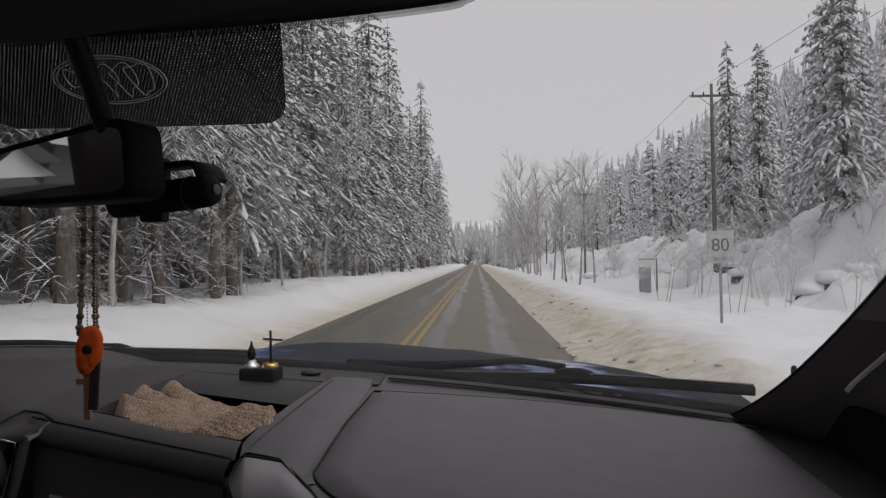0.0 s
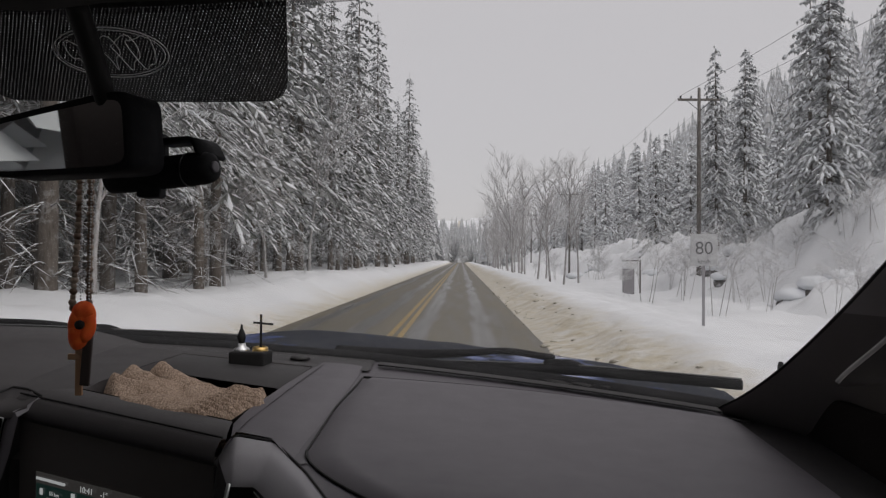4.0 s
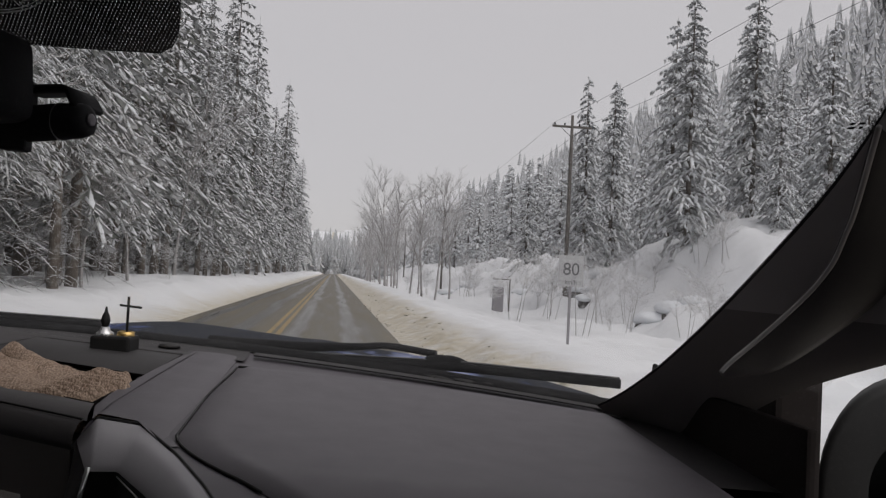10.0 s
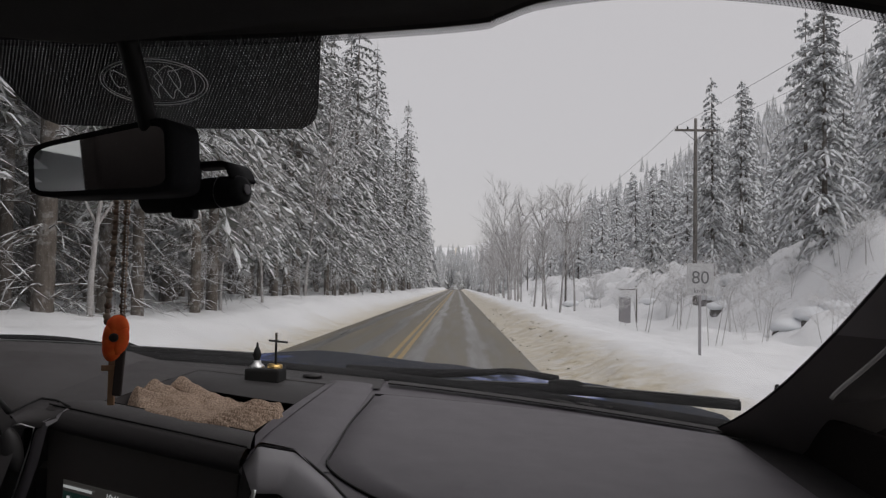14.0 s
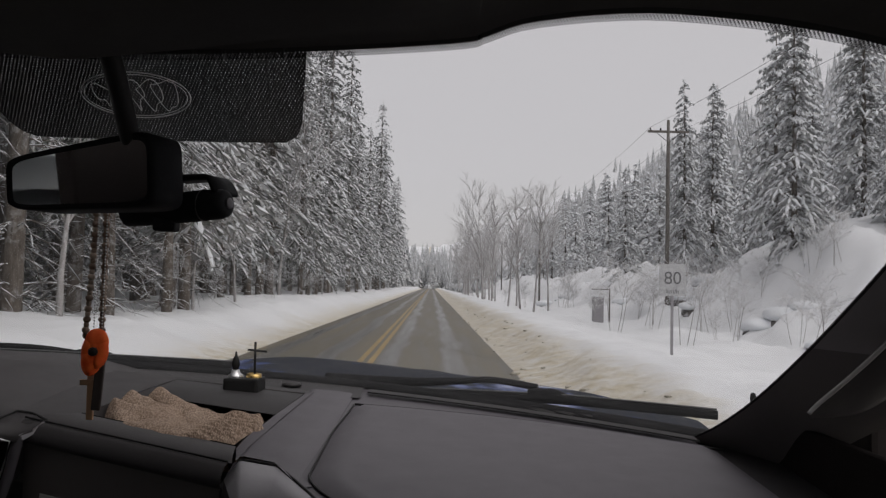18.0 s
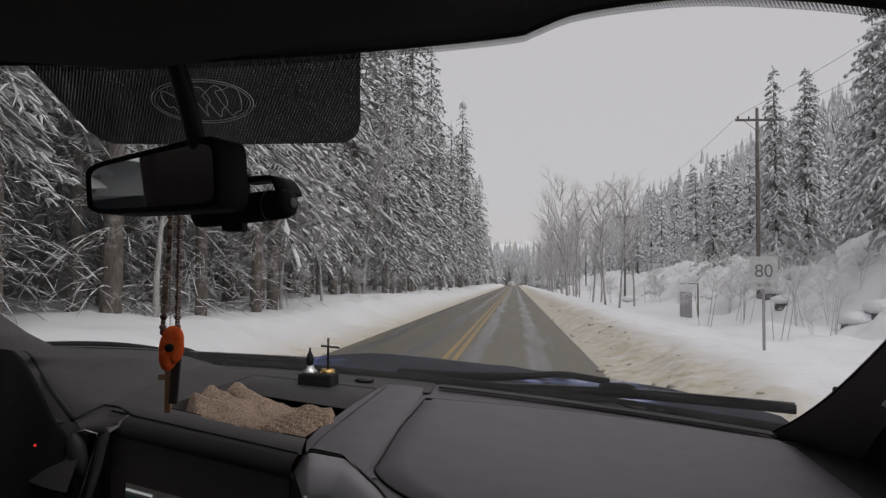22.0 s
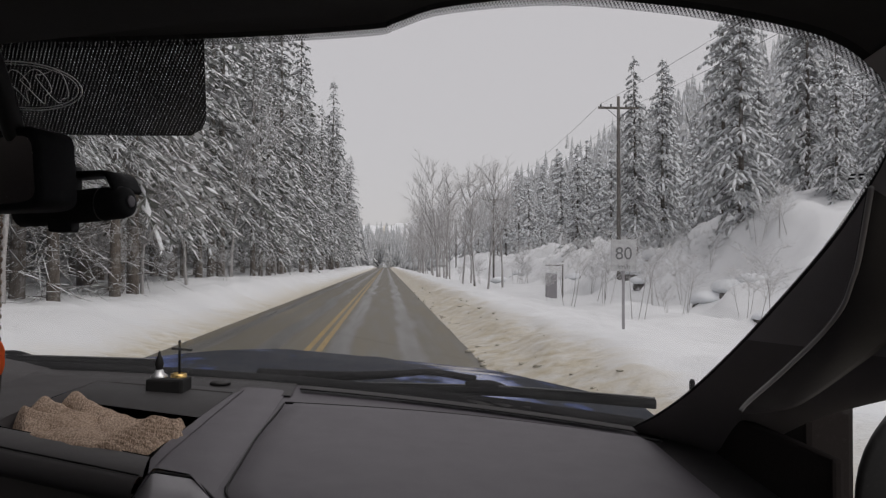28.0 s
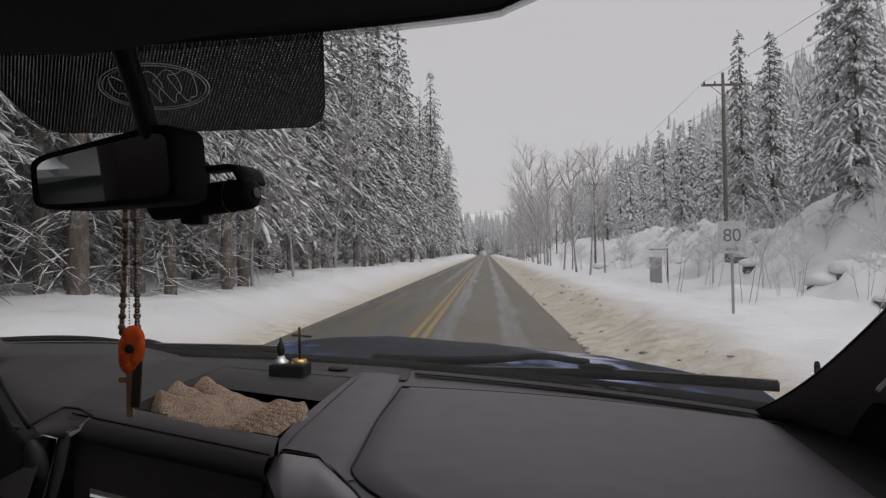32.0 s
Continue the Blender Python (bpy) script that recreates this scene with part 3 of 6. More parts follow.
hill = [tree_thing("conifer", conifer(60 + k, h, 0.5, r, 0.60, 4, 0.97, 0, 0.078), RIM,
                   "snow-covered conifer with branches to the ground on the bank", "bank conifers")
        for k, (h, r) in enumerate(((13, 2.0), (11, 1.8), (15, 2.2), (9, 1.6)))]
hill_far = [tree_thing("conifer", conifer(80 + k, h, 0.5, r, 0.9, 3, 0.97, 0, 0.15), (M_BARK, M_RIME_HAZE, M_SNOW),
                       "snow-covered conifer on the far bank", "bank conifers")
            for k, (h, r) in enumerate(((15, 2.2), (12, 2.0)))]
spots, spots_far = [[] for _ in hill], [[] for _ in hill_far]
y = 26.0
while y < 225:
    for x0, keep in ((22.5, 0.3), (27, 0.75), (32, 0.85), (38, 0.85), (45, 0.8 if y < 130 else 0.0), (52, 0.8 if y < 110 else 0.0)):
        if rng.random() < keep * ease(18, 45, y + 12 * (x0 > 25)):
            where = spots if y < 75 and x0 < 36 else spots_far
            where[rng.randrange(len(where))].append((x0 + rng.uniform(-2.0, 2.0), y + rng.uniform(-2, 2)))
    y += 4.4 if y < 110 else 6.5
for k, spot in enumerate(((17.5, 40), (19.5, 47), (16.8, 55), (21, 37.5), (18.5, 63), (23, 44), (17.2, 74), (24.5, 36))):
    spots[k % 3].append(spot)
for t_, s_ in zip(hill + hill_far, spots + spots_far):
    plant(t_, s_, rng, (0.62, 1.3))


def bare_tree(seed, h, spread_, stems=1, depth=3, stout=1.0):
    """A leafless broadleaf tree: stout limbs, a haze of rimed twigs, snow along the branches."""
    rng = random.Random(seed)
    wood, fine, white = Soup(), Soup(), Soup(True)

    def grow(p, d, L, r, lv):
        n = (6, 3, 3, 2, 2)[lv] if depth == 4 else (3 if lv < 3 else 2)
        for q in range(n):
            nxt = p + d * (L / n)
            if lv > 2:
                e = Vector((d.y - d.z, d.z - d.x, d.x - d.y)).normalized() * max(0.006, 0.8 * r)
                fine.quad(p - e, p + e, nxt + e * 0.5, nxt - e * 0.5)
            else:
                wood.limb(p, nxt, r * (1 - 0.18 * q), r * (1 - 0.18 * (q + 1)), 6 if lv == 0 else (4 if lv == 1 else 3))
                if abs(d.z) < 0.95 and lv > (depth > 2):
                    s = d.cross(Vector((0, 0, 1))).normalized()
                    white.pad(p + Vector((0, 0, r * 0.6)), nxt + Vector((0, 0, r * 0.6)), r * 0.9 + 0.012, r * 0.5 + 0.02, s)
            k = 0.07 if lv == 0 else 0.2
            d = (d + Vector((rng.uniform(-k, k), rng.uniform(-k, k), rng.uniform(-0.08, 0.12)))).normalized()
            p = nxt
            if lv < depth:
                kids = 0 if q == 0 and lv == 0 else (2 if lv or depth == 4 else 3)
                for _ in range(kids):
                    a = 6.283 * rng.random()
                    out = Vector((math.cos(a), math.sin(a), 0))
                    e = (d * 0.75 + out * spread_ * rng.uniform(0.6, 1.15)).normalized()
                    grow(p, e, L * rng.uniform(0.36, 0.6) * (0.95 - 0.11 * q if n == 6 else 1.0), r * 0.45, lv + 1)
    for s in range(stems):
        a = 6.283 * rng.random()
        grow(Vector((math.cos(a), math.sin(a), 0)) * 0.25 * (stems > 1), Vector((rng.uniform(-0.1, 0.1) * stems, rng.uniform(-0.1, 0.1) * stems, 1)).normalized(),
             h * rng.uniform(0.7, 1.1), stout * (0.009 * h + 0.015), 0)
    return wood.mesh("trunk", True), fine.mesh("twigs"), white.mesh("snow")


alders = [tree_thing("bare_tree", bare_tree(90 + k, h, s, st, 4), (M_TWIG, M_RIME, M_SNOW),
                     "leafless frosted broadleaf tree with a haze of rimed twigs", "roadside broadleaf trees", ("trunk", "twigs", "snow"))
          for k, (h, s, st) in enumerate(((11.5, 0.5, 1), (9.5, 0.6, 1), (10.5, 0.45, 1)))]
al_spots = [[], [], []]
for k in range(30):
    y = 62 + 4.9 * k + rng.uniform(-1.5, 1.5)
    al_spots[rng.randrange(3)].append((6.6 + rng.uniform(-0.7, 3.2), y))
for k in range(8):
    al_spots[1 + rng.randrange(2)].append((-8.9 + rng.uniform(-0.8, 0.4), 11 + 10 * k + rng.uniform(-2, 2)))
for t_, s_ in zip(alders, al_spots):
    plant(t_, s_, rng, (0.7, 1.1))

shrubs = [tree_thing("shrub", bare_tree(130 + k, 2.1, 0.95, 3, 3, 0.45), (M_TWIG, M_RIME, M_SNOW),
                     "low leafless shrub bent under rime and snow", "ditch shrubs", ("stems", "twigs", "snow"))
          for k in range(2)]
for ob in shrubs:
    ob["category"] = "shrub"
sh = [[], []]
for k in range(30):
    sh[k % 2].append((rng.uniform(7.5, 20), 24 + 90 * rng.random() ** 1.2))
for k in range(16):
    sh[k % 2].append((rng.uniform(-12.5, -8.6), 6 + 65 * rng.random() ** 1.2))
for t_, s_ in zip(shrubs, sh):
    plant(t_, s_, rng, (0.5, 1.15), 0.05)


def far_wood(name, n, place, hh, label):
    """A distant stand as one mesh of layered ragged crowns with snow on the tiers."""
    r_ = random.Random(sum(map(ord, name)))
    green, white = Soup(), Soup()
    for _ in range(n):
        x, y = place(r_)
        if noise.noise((x * 0.035, y * 0.02, 4.0)) < -0.22 and x > 60:
            continue
        h = r_.uniform(*hh)
        b = Vector((x, y, ground_z(x, y) - 0.3))
        tiers = 13 if y < 190 else 8
        for t in range(tiers):
            f = t / tiers
            rad = 0.175 * h * (1 - f) ** 0.9 * r_.uniform(0.75, 1.1) + 0.10
            z = h * (0.06 + 0.9 * f)
            m = 6
            a0 = 6.283 * r_.random()
            top = b + Vector((0, 0, z + (1.5 / tiers) * h))
            for k in range(m):
                a, a2 = a0 + 6.283 * k / m, a0 + 6.283 * (k + 0.75) / m
                q = rad * r_.uniform(0.7, 1.2)
                p1 = b + Vector((math.cos(a) * q, math.sin(a) * q, z - (0.5 / tiers) * h * r_.random()))
                p2 = b + Vector((math.cos(a2) * q * 0.9, math.sin(a2) * q * 0.9, z - (0.5 / tiers) * h * r_.random()))
                green.tri(p1, p2, top)
                if r_.random() < 0.8:
                    u = Vector((0, 0, 0.05)) + (p1 - b) * 0.05
                    u.z = 0.05
                    white.tri(p1 * 0.75 + top * 0.25 + u, p2 * 0.6 + top * 0.4 + u, top * 0.72 + p1 * 0.28 + u)
    ob = thing(name, label, "forest", kind="stuff")
    part("crowns", green.mesh("crowns"), M_RIME_HAZE, ob)
    part("snow", white.mesh("snow"), M_SNOW, ob)
    return ob


far_wood("mountain_forest", 1600, lambda q: (57 + 180 * q.random() ** 1.2, 45 + 555 * q.random() ** 0.9), (6, 19), "dense snowy conifer forest on the mountainside")
far_wood("left_forest", 420, lambda q: (-12 - 34 * q.random(), 110 + 370 * q.random()), (18, 26), "dense snowy conifer forest beside the road")
far_wood("forest_depth", 330, lambda q: (-20.5 - 24 * q.random(), 2 + 112 * q.random()), (17, 25), "dense dim conifer forest behind the roadside trees")
far_wood("valley_forest", 420, lambda q: (q.uniform(-1, 1) ** 3 * 170, 455 + 500 * q.random() ** 2), (10, 18), "hazy snowy forest closing the valley")
far_wood("rear_forest", 70, lambda q: (-10 - 12 * q.random(), -60 + 62 * q.random()), (17, 25), "snowy conifers beside the road behind the truck")
far_wood("verge_forest", 150, lambda q: (8 + 10 * q.random(), 215 + 250 * q.random()), (7, 13), "snowy trees along the far verge")


# ---------------------------------------------------------------- poles, wires and sign
def utility_pole(x, y, h):
    z0 = ground_z(x, y) - 0.3
    ob = thing("utility_pole", "weathered wooden utility pole with a crossarm", "utility pole", Matrix.Translation((x, y, z0)), "utility poles")
    part("shaft", lathe([(0.13, 0), (0.12, h * 0.4), (0.105, h * 0.8), (0.085, h)], 12), M_POLE, ob)
    arm = part("crossarm", box((-1.2, -0.06, h - 0.75), (1.2, 0.05, h - 0.62), 0.012), M_POLE, ob)
    for q in (-1.05, -0.45, 0.45, 1.05):
        part("insulator", lathe([(0.03, 0), (0.055, 0.03), (0.04, 0.08), (0.055, 0.11), (0.02, 0.16)], 10, Matrix.Translation((q, 0, h - 0.62))), M_RUBBER, arm)
    for q in (-1, 1):
        part("brace", mesh("brace", *sweep([(q * 0.75, -0.07, h - 0.72), (q * 0.02, -0.14, h - 1.35)], ring(0.018, 4))), M_SCREW, arm)
    return z0 + h


POLES = [(13.6, y, utility_pole(13.6, y, 11.0)) for y in (-8.0, 48.0, 105.0, 162.0, 219.0)]
for (xa, ya, za), (xb, yb, zb) in zip(POLES, POLES[1:]):
    for q in (-1.05, 1.05):
        pts = [Vector((xa + q, ya + (yb - ya) * u, za - 0.45 + (zb - za) * u - 1.1 * 4 * u * (1 - u) * 0.5)) for u in [i / 12 for i in range(13)]]
        tagged(part("power_line", tube(pts, 0.008, 5), M_RUBBER), "thin sagging overhead power line", "cable", "power lines")


def letters(body, text, size, m, material, parent, depth=0.002):
    cu = bpy.data.curves.new("lettering", "FONT")
    cu.body, cu.size, cu.extrude = text, size, depth
    cu.align_x, cu.align_y = "CENTER", "CENTER"
    tmp = new("lettering", cu)
    me = bpy.data.meshes.new_from_object(tmp.evaluated_get(bpy.context.evaluated_depsgraph_get()))
    bpy.data.objects.remove(tmp)
    return part(body, me, material, parent, at=m)


def speed_sign(x, y, zc):
    z0 = ground_z(x, y)
    ob = thing("speed_sign", "frosted white speed limit sign on a steel post", "road sign", Matrix.Translation((x, y, z0)))
    c = zc - z0
    part("post", box((-0.03, 0.0, -0.3), (0.03, 0.045, c + 0.3), 0.006), M_SATIN, ob)
    frost = Mat("frosted_sign_white", (0.5, 0.5, 0.51), 0.6)
    frost.colour(frost.ramp(frost.noise(9, 5, 0.7), (0.35, (0.36, 0.36, 0.37)), (0.7, (0.52, 0.525, 0.53))))
    plate = part("plate", box((-0.31, -0.012, c - 0.37), (0.31, -0.002, c + 0.37), 0.004), frost.m, ob)
    # frost dulls the plate; the ink is greyed to imitate haze
    ink = Mat("hazed_sign_ink", (0.12, 0.12, 0.125), 0.6)
    stand = Matrix.Translation((0, -0.0145, c + 0.03)) @ Matrix.Rotation(radians(90), 4, "X")
    letters("numerals", "80", 0.42, stand, ink.m, plate)
    letters("unit", "km/h", 0.15, Matrix.Translation((0, -0.0145, c - 0.27)) @ Matrix.Rotation(radians(90), 4, "X"), ink.m, plate)


speed_sign(5.62, 19.4, 2.1)


# rock that breaks through the snow on the bank, each block under its own pillow of snow
rock_rng = random.Random(3)


def rock_block(k, r):
    bm = bmesh.new()
    bmesh.ops.create_icosphere(bm, subdivisions=3, radius=1.0)
    for v in bm.verts:
        p = v.co.copy()
        q = p * 1.4 + Vector((k * 7.3, 0, 0))
        v.co = p * (0.85 + 0.3 * abs(noise.noise(q)) + 0.16 * noise.cell(q * 2.2) + 0.07 * noise.noise(q * 4))
        v.co = Vector((v.co.x * r * 1.05, v.co.y * r, v.co.z * r * 1.25))
    return bm


def snow_pillow(k, r):
    bm = bmesh.new()
    bmesh.ops.create_icosphere(bm, subdivisions=3, radius=1.0)
    for v in bm.verts:
        p = v.co.copy()
        p *= 1 + 0.14 * noise.noise(p * 1.6 + Vector((k * 3.1, 4, 0)))
        v.co = Vector((p.x * r * 1.35, p.y * r * 1.25, p.z * r * (0.62 if p.z > 0 else 0.45)))
    return bm


def outcrop(x, y, size, blocks):
    ob = thing("rock_outcrop", "dark craggy rock outcrop under thick pillows of snow", "rock", Matrix.Translation((x, y, ground_z(x, y))), "bank rocks")
    for k in range(blocks):
        r = size * rock_rng.uniform(0.45, 0.85)
        dx, dy = rock_rng.uniform(-1.3, 1.3) * size, rock_rng.uniform(-1.8, 1.8) * size
        dz = ground_z(x + dx, y + dy) - ground_z(x, y) - 0.45 * r
        at = Matrix.Translation((dx, dy, dz)) @ Matrix.Rotation(6.283 * rock_rng.random(), 4, "Z")
        part("stone", rock_block(k + int(10 * y), r), M_ROCK, ob, at=at)
        smooth(part("snow_pillow", snow_pillow(k + int(7 * y), r), M_SNOW, ob, "thick rounded pillow of snow", at=Matrix.Translation((dx + 0.1 * r, dy + 0.05 * r, dz + 0.95 * r))))


for x, y, size, blocks in ((13.6, 27.5, 0.55, 3), (14.6, 34.0, 0.8, 4), (13.8, 43.0, 0.6, 3), (15.6, 51.0, 0.9, 4), (14.4, 66.0, 0.8, 3), (13.2, 88.0, 1.0, 4)):
    outcrop(x, y, size, blocks)


def utility_cabinet(x, y):
    z0 = ground_z(x, y)
    ob = thing("utility_cabinet", "grey metal roadside cabinet beside a steel post in snow", "utility cabinet", Matrix.Translation((x, y, z0)))
    part("body", box((-0.3, -0.2, -0.2), (0.3, 0.2, 1.45), 0.02), M_SATIN, ob)
    part("door", box((-0.26, -0.215, 0.1), (0.26, -0.2, 1.38), 0.008), M_SATIN, ob)
    part("post", box((0.62, -0.04, -0.3), (0.70, 0.04, 1.95), 0.01), M_POLE, ob, "dark upright post")
    part("arm", box((-0.32, -0.035, 1.86), (0.62, 0.035, 1.93), 0.01), M_POLE, ob, "dark crossbar over the cabinet")
    part("snow_cap", box((-0.33, -0.22, 1.45), (0.33, 0.22, 1.53), 0.035, 3), M_SNOW, ob, "flat cap of snow")


def marker_post(x, y):
    ob = thing("marker_post", "thin dark roadside marker post in snow", "marker post", Matrix.Translation((x, y, ground_z(x, y))), "roadside markers")
    part("post", box((-0.04, -0.012, -0.2), (0.04, 0.012, 0.5), 0.006), M_POLE, ob)
    part("reflector", box((-0.036, -0.017, 0.36), (0.036, -0.0125, 0.46), 0.003), M_SATIN, ob, "pale reflector plate")


utility_cabinet(9.4, 47.0)
marker_post(6.4, 60.0)

# ================================================================ the truck's cabin
XC = -0.31     # the truck's centre line, left of the passenger's eye


def glass_y(x, z):
    return 1.42 - 0.45 * (x + 0.375) ** 2 - 1.75 * (z + 0.2)


def dash_z(x, y):
    return -0.19 + 0.05 * (y - 0.86) - 0.06 * (x + 0.14)


def on_glass(x, z, back=0.0):
    return up(x, glass_y(x, z) - back, z - back * 0.3)


def on_dash(x, y, lift=0.0):
    return up(x, y, dash_z(x, y) + lift)


# the clear opening of the windshield: right half, then mirrored
half = [(XC, 0.2045), (-0.21, 0.2045), (-0.10, 0.2045), (0.0, 0.2045), (0.02, 0.207), (0.055, 0.2125), (0.13, 0.2115), (0.205, 0.2015), (0.265, 0.189), (0.31, 0.176), (0.345, 0.158), (0.371, 0.138),
        (0.387, 0.11), (0.399, 0.055), (0.401, -0.01), (0.399, -0.07), (0.392, -0.13), (0.379, -0.175), (0.362, -0.205)]
half_s = [(v.x, v.y) for v in spline([(a, b, 0) for a, b in half], 72)]
left_s = [(2 * XC - x, z) for x, z in half_s]
outline = left_s[:0:-1] + half_s          # from the left foot over the top to the right foot


def border_width(x, z):
    """The dotted band is widest over the top and thins out down the pillars."""
    return 0.0015 + 0.0045 * ease(0.02, 0.15, z)


def grown(pts, d):
    """The outline pushed outwards by d, or by d times the band's width where d is a string."""
    cx, cz = XC, 0.0
    out = []
    for i, (x, z) in enumerate(pts):
        a, b = pts[max(0, i - 1)], pts[min(len(pts) - 1, i + 1)]
        tx, tz = b[0] - a[0], b[1] - a[1]
        n = math.hypot(tx, tz) or 1
        nx, nz = -tz / n, tx / n
        if nx * (x - cx) + nz * (z - cz) < 0:
            nx, nz = -nx, -nz
        k = float(d) * border_width(x, z) if isinstance(d, str) else d
        out.append((x + nx * k, z + nz * k))
    return out


# windshield: one curved pane with its printed border
gxs = [XC - 0.86 + 1.72 * k / 40 for k in range(41)]
gzs = [-0.26 + 0.56 * k / 20 for k in range(21)]
pane = mesh("windshield", [up(x, glass_y(x, z), z) for z in gzs for x in gxs],
            [(j * 41 + i, j * 41 + i + 1, (j + 1) * 41 + i + 1, (j + 1) * 41 + i) for j in range(20) for i in range(40)], True)
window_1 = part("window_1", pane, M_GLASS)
window_1.visible_shadow = False
tagged(window_1, "curved clear windshield with a dotted black printed border", "windshield", kind="structure")


def glass_skin(rails, pitch_uv=True):
    """A skin just inside the glass, with its own plane as texture space."""
    me = strip([[on_glass(x, z, 0.004) for x, z in r] for r in rails])
    uv = me.uv_layers.new(name="UVMap")
    flat = [(x, z * 1.05) for r in rails for x, z in r]
    for lp in me.loops:
        uv.data[lp.index].uv = flat[lp.vertex_index]
    return me


part("dotted_border", glass_skin([grown(outline, '-0.06'), grown(outline, '0.22')]), M_FRIT_FADE, window_1, "band of small fading black dots")
part("dotted_border", glass_skin([grown(outline, '0.22'), grown(outline, '0.55')]), M_FRIT_EDGE, window_1, "band of larger black dots")
part("solid_border", glass_skin([grown(outline, '0.53'), grown(outline, 0.06)]), M_BLACK, window_1, "solid black printed band")


def patch_rails(n=16):
    """The deep dotted field behind the mirror: wide at the top, slanted sides, rounded lower corners."""
    rails = []
    for k in range(n + 1):
        f = k / n
        z = 0.2145 - 0.066 * f
        w = 0.164 - 0.022 * f
        u = max(0.0, (f - 0.75) / 0.25)
        w -= 0.016 * (1 - math.sqrt(max(0.0, 1 - u * u)))
        rails.append([(-0.296 + w * (-1 + 2 * i / 20), z - 0.003 * (i / 20 - 0.5)) for i in range(21)])
    return rails


part("dotted_field", glass_skin(patch_rails()), M_FRIT, window_1, "black field of tiny clear dots")
badge = Mat("badge_line", (0.6, 0.6, 0.6), 0.6).m


def oval(rx, rz, n=48):
    pts = []
    for k in range(n + 1):
        a = 2 * math.pi * k / n
        x, z = -0.3035 + rx * math.cos(a), 0.1815 + rz * math.sin(a)
        pts.append(on_glass(x, z, 0.006))
    return pts


part("badge_oval", tube(oval(0.052, 0.0155), 0.00055, 4), badge, window_1, "thin grey oval outline")
part("badge_oval", tube(oval(0.0489, 0.0140), 0.0004, 4), badge, window_1)
for k in range(5):      # the scrolls inside the oval, as plain loops
    c0 = -0.333 + 0.0148 * k
    loop = [on_glass(c0 + (0.0075 + 0.003 * (k > 2)) * math.cos(a) + 0.003 * math.sin(2 * a), 0.1815 + (0.0065 + 0.001 * k) * math.sin(a) + 0.0022 * math.cos(3 * a + k), 0.008) for a in [6.283 * i / 30 for i in range(31)]]
    part("badge_scroll", tube(loop, 0.0004, 4), badge, window_1)

for k, (dx, dz, w) in enumerate(((-0.0040, 0.0014, 0.0030), (0.0012, 0.0014, 0.0036), (-0.0030, -0.0012, 0.0040), (0.0026, -0.0012, 0.0022))):
    gx0, gz0 = 0.3833 + dx, 0.0981 + dz
    bar = [[on_glass(gx0 - w / 2, gz0 + 0.0007, 0.005), on_glass(gx0 + w / 2, gz0 + 0.0007, 0.005)], [on_glass(gx0 - w / 2, gz0 - 0.0007, 0.005), on_glass(gx0 + w / 2, gz0 - 0.0007, 0.005)]]
    part("glass_print", strip(bar), M_BLACK, window_1, "tiny unreadable dark print on the glass")

# header, pillars and roof close the cabin round the glass


def right_side(d, back, drop=0.0):
    """A rail along the right edge of the glass, from foot to corner, pushed out and back."""
    pts = grown(half_s, d)[38:][::-1]
    return [on_glass(x, z, 0.006) + Vector((0, -back * (0.30 + 0.70 * ease(-0.16, -0.03, z)), -drop)) for x, z in pts]


def mirror_rail(r):
    return [Vector((2 * XC - p.x, p.y, p.z)) for p in r]


pillar_rails = [right_side(0.003, 0.0), right_side(0.008, 0.010), right_side(0.040, 0.045), right_side(0.070, 0.11), right_side(0.082, 0.175), right_side(0.105, 0.19)]
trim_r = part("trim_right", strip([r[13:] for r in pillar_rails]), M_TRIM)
part("pillar_base", strip([r[:14] for r in pillar_rails]), M_FOOT_SHADED, trim_r, "moulded foot of the pillar, darkened as shade")
tagged(trim_r, "dark grey moulded windshield pillar trim", "pillar trim", kind="structure")
trim_l = part("trim_left", strip([mirror_rail(r) for r in pillar_rails[:4]]), M_TRIM)
tagged(trim_l, "dark grey moulded windshield pillar trim", "pillar trim", kind="structure")


def roof_sag(x):
    d = abs(x - XC)
    return max(0.0, 0.044 - 0.085 * d) * ease(0.39, 0.24, d)


def header_rail(d, back, lift, sag=0.0):
    """A rail along the top of the glass; over the mirror the liner sags towards the cabin."""
    pts = grown(outline, d)[27:-27]
    return [on_glass(x, z, 0.006) + Vector((0, -back, lift - sag * roof_sag(x))) for x, z in pts]


head_rails = [header_rail(0.006, 0.0, 0.0), header_rail(0.010, 0.012, 0.001), header_rail(0.016, 0.06, 0.004, 1.0), header_rail(0.03, 0.12, 0.010, 0.9), header_rail(0.05, 0.3, 0.03)]
ceiling = part("ceiling", strip(head_rails + [[p + Vector((0, -d, 0.03)) for p in head_rails[-1]] for d in (0.5, 0.9, 1.22)]), M_LINER)
tagged(ceiling, "dark headliner above the windshield", "headliner", kind="structure")

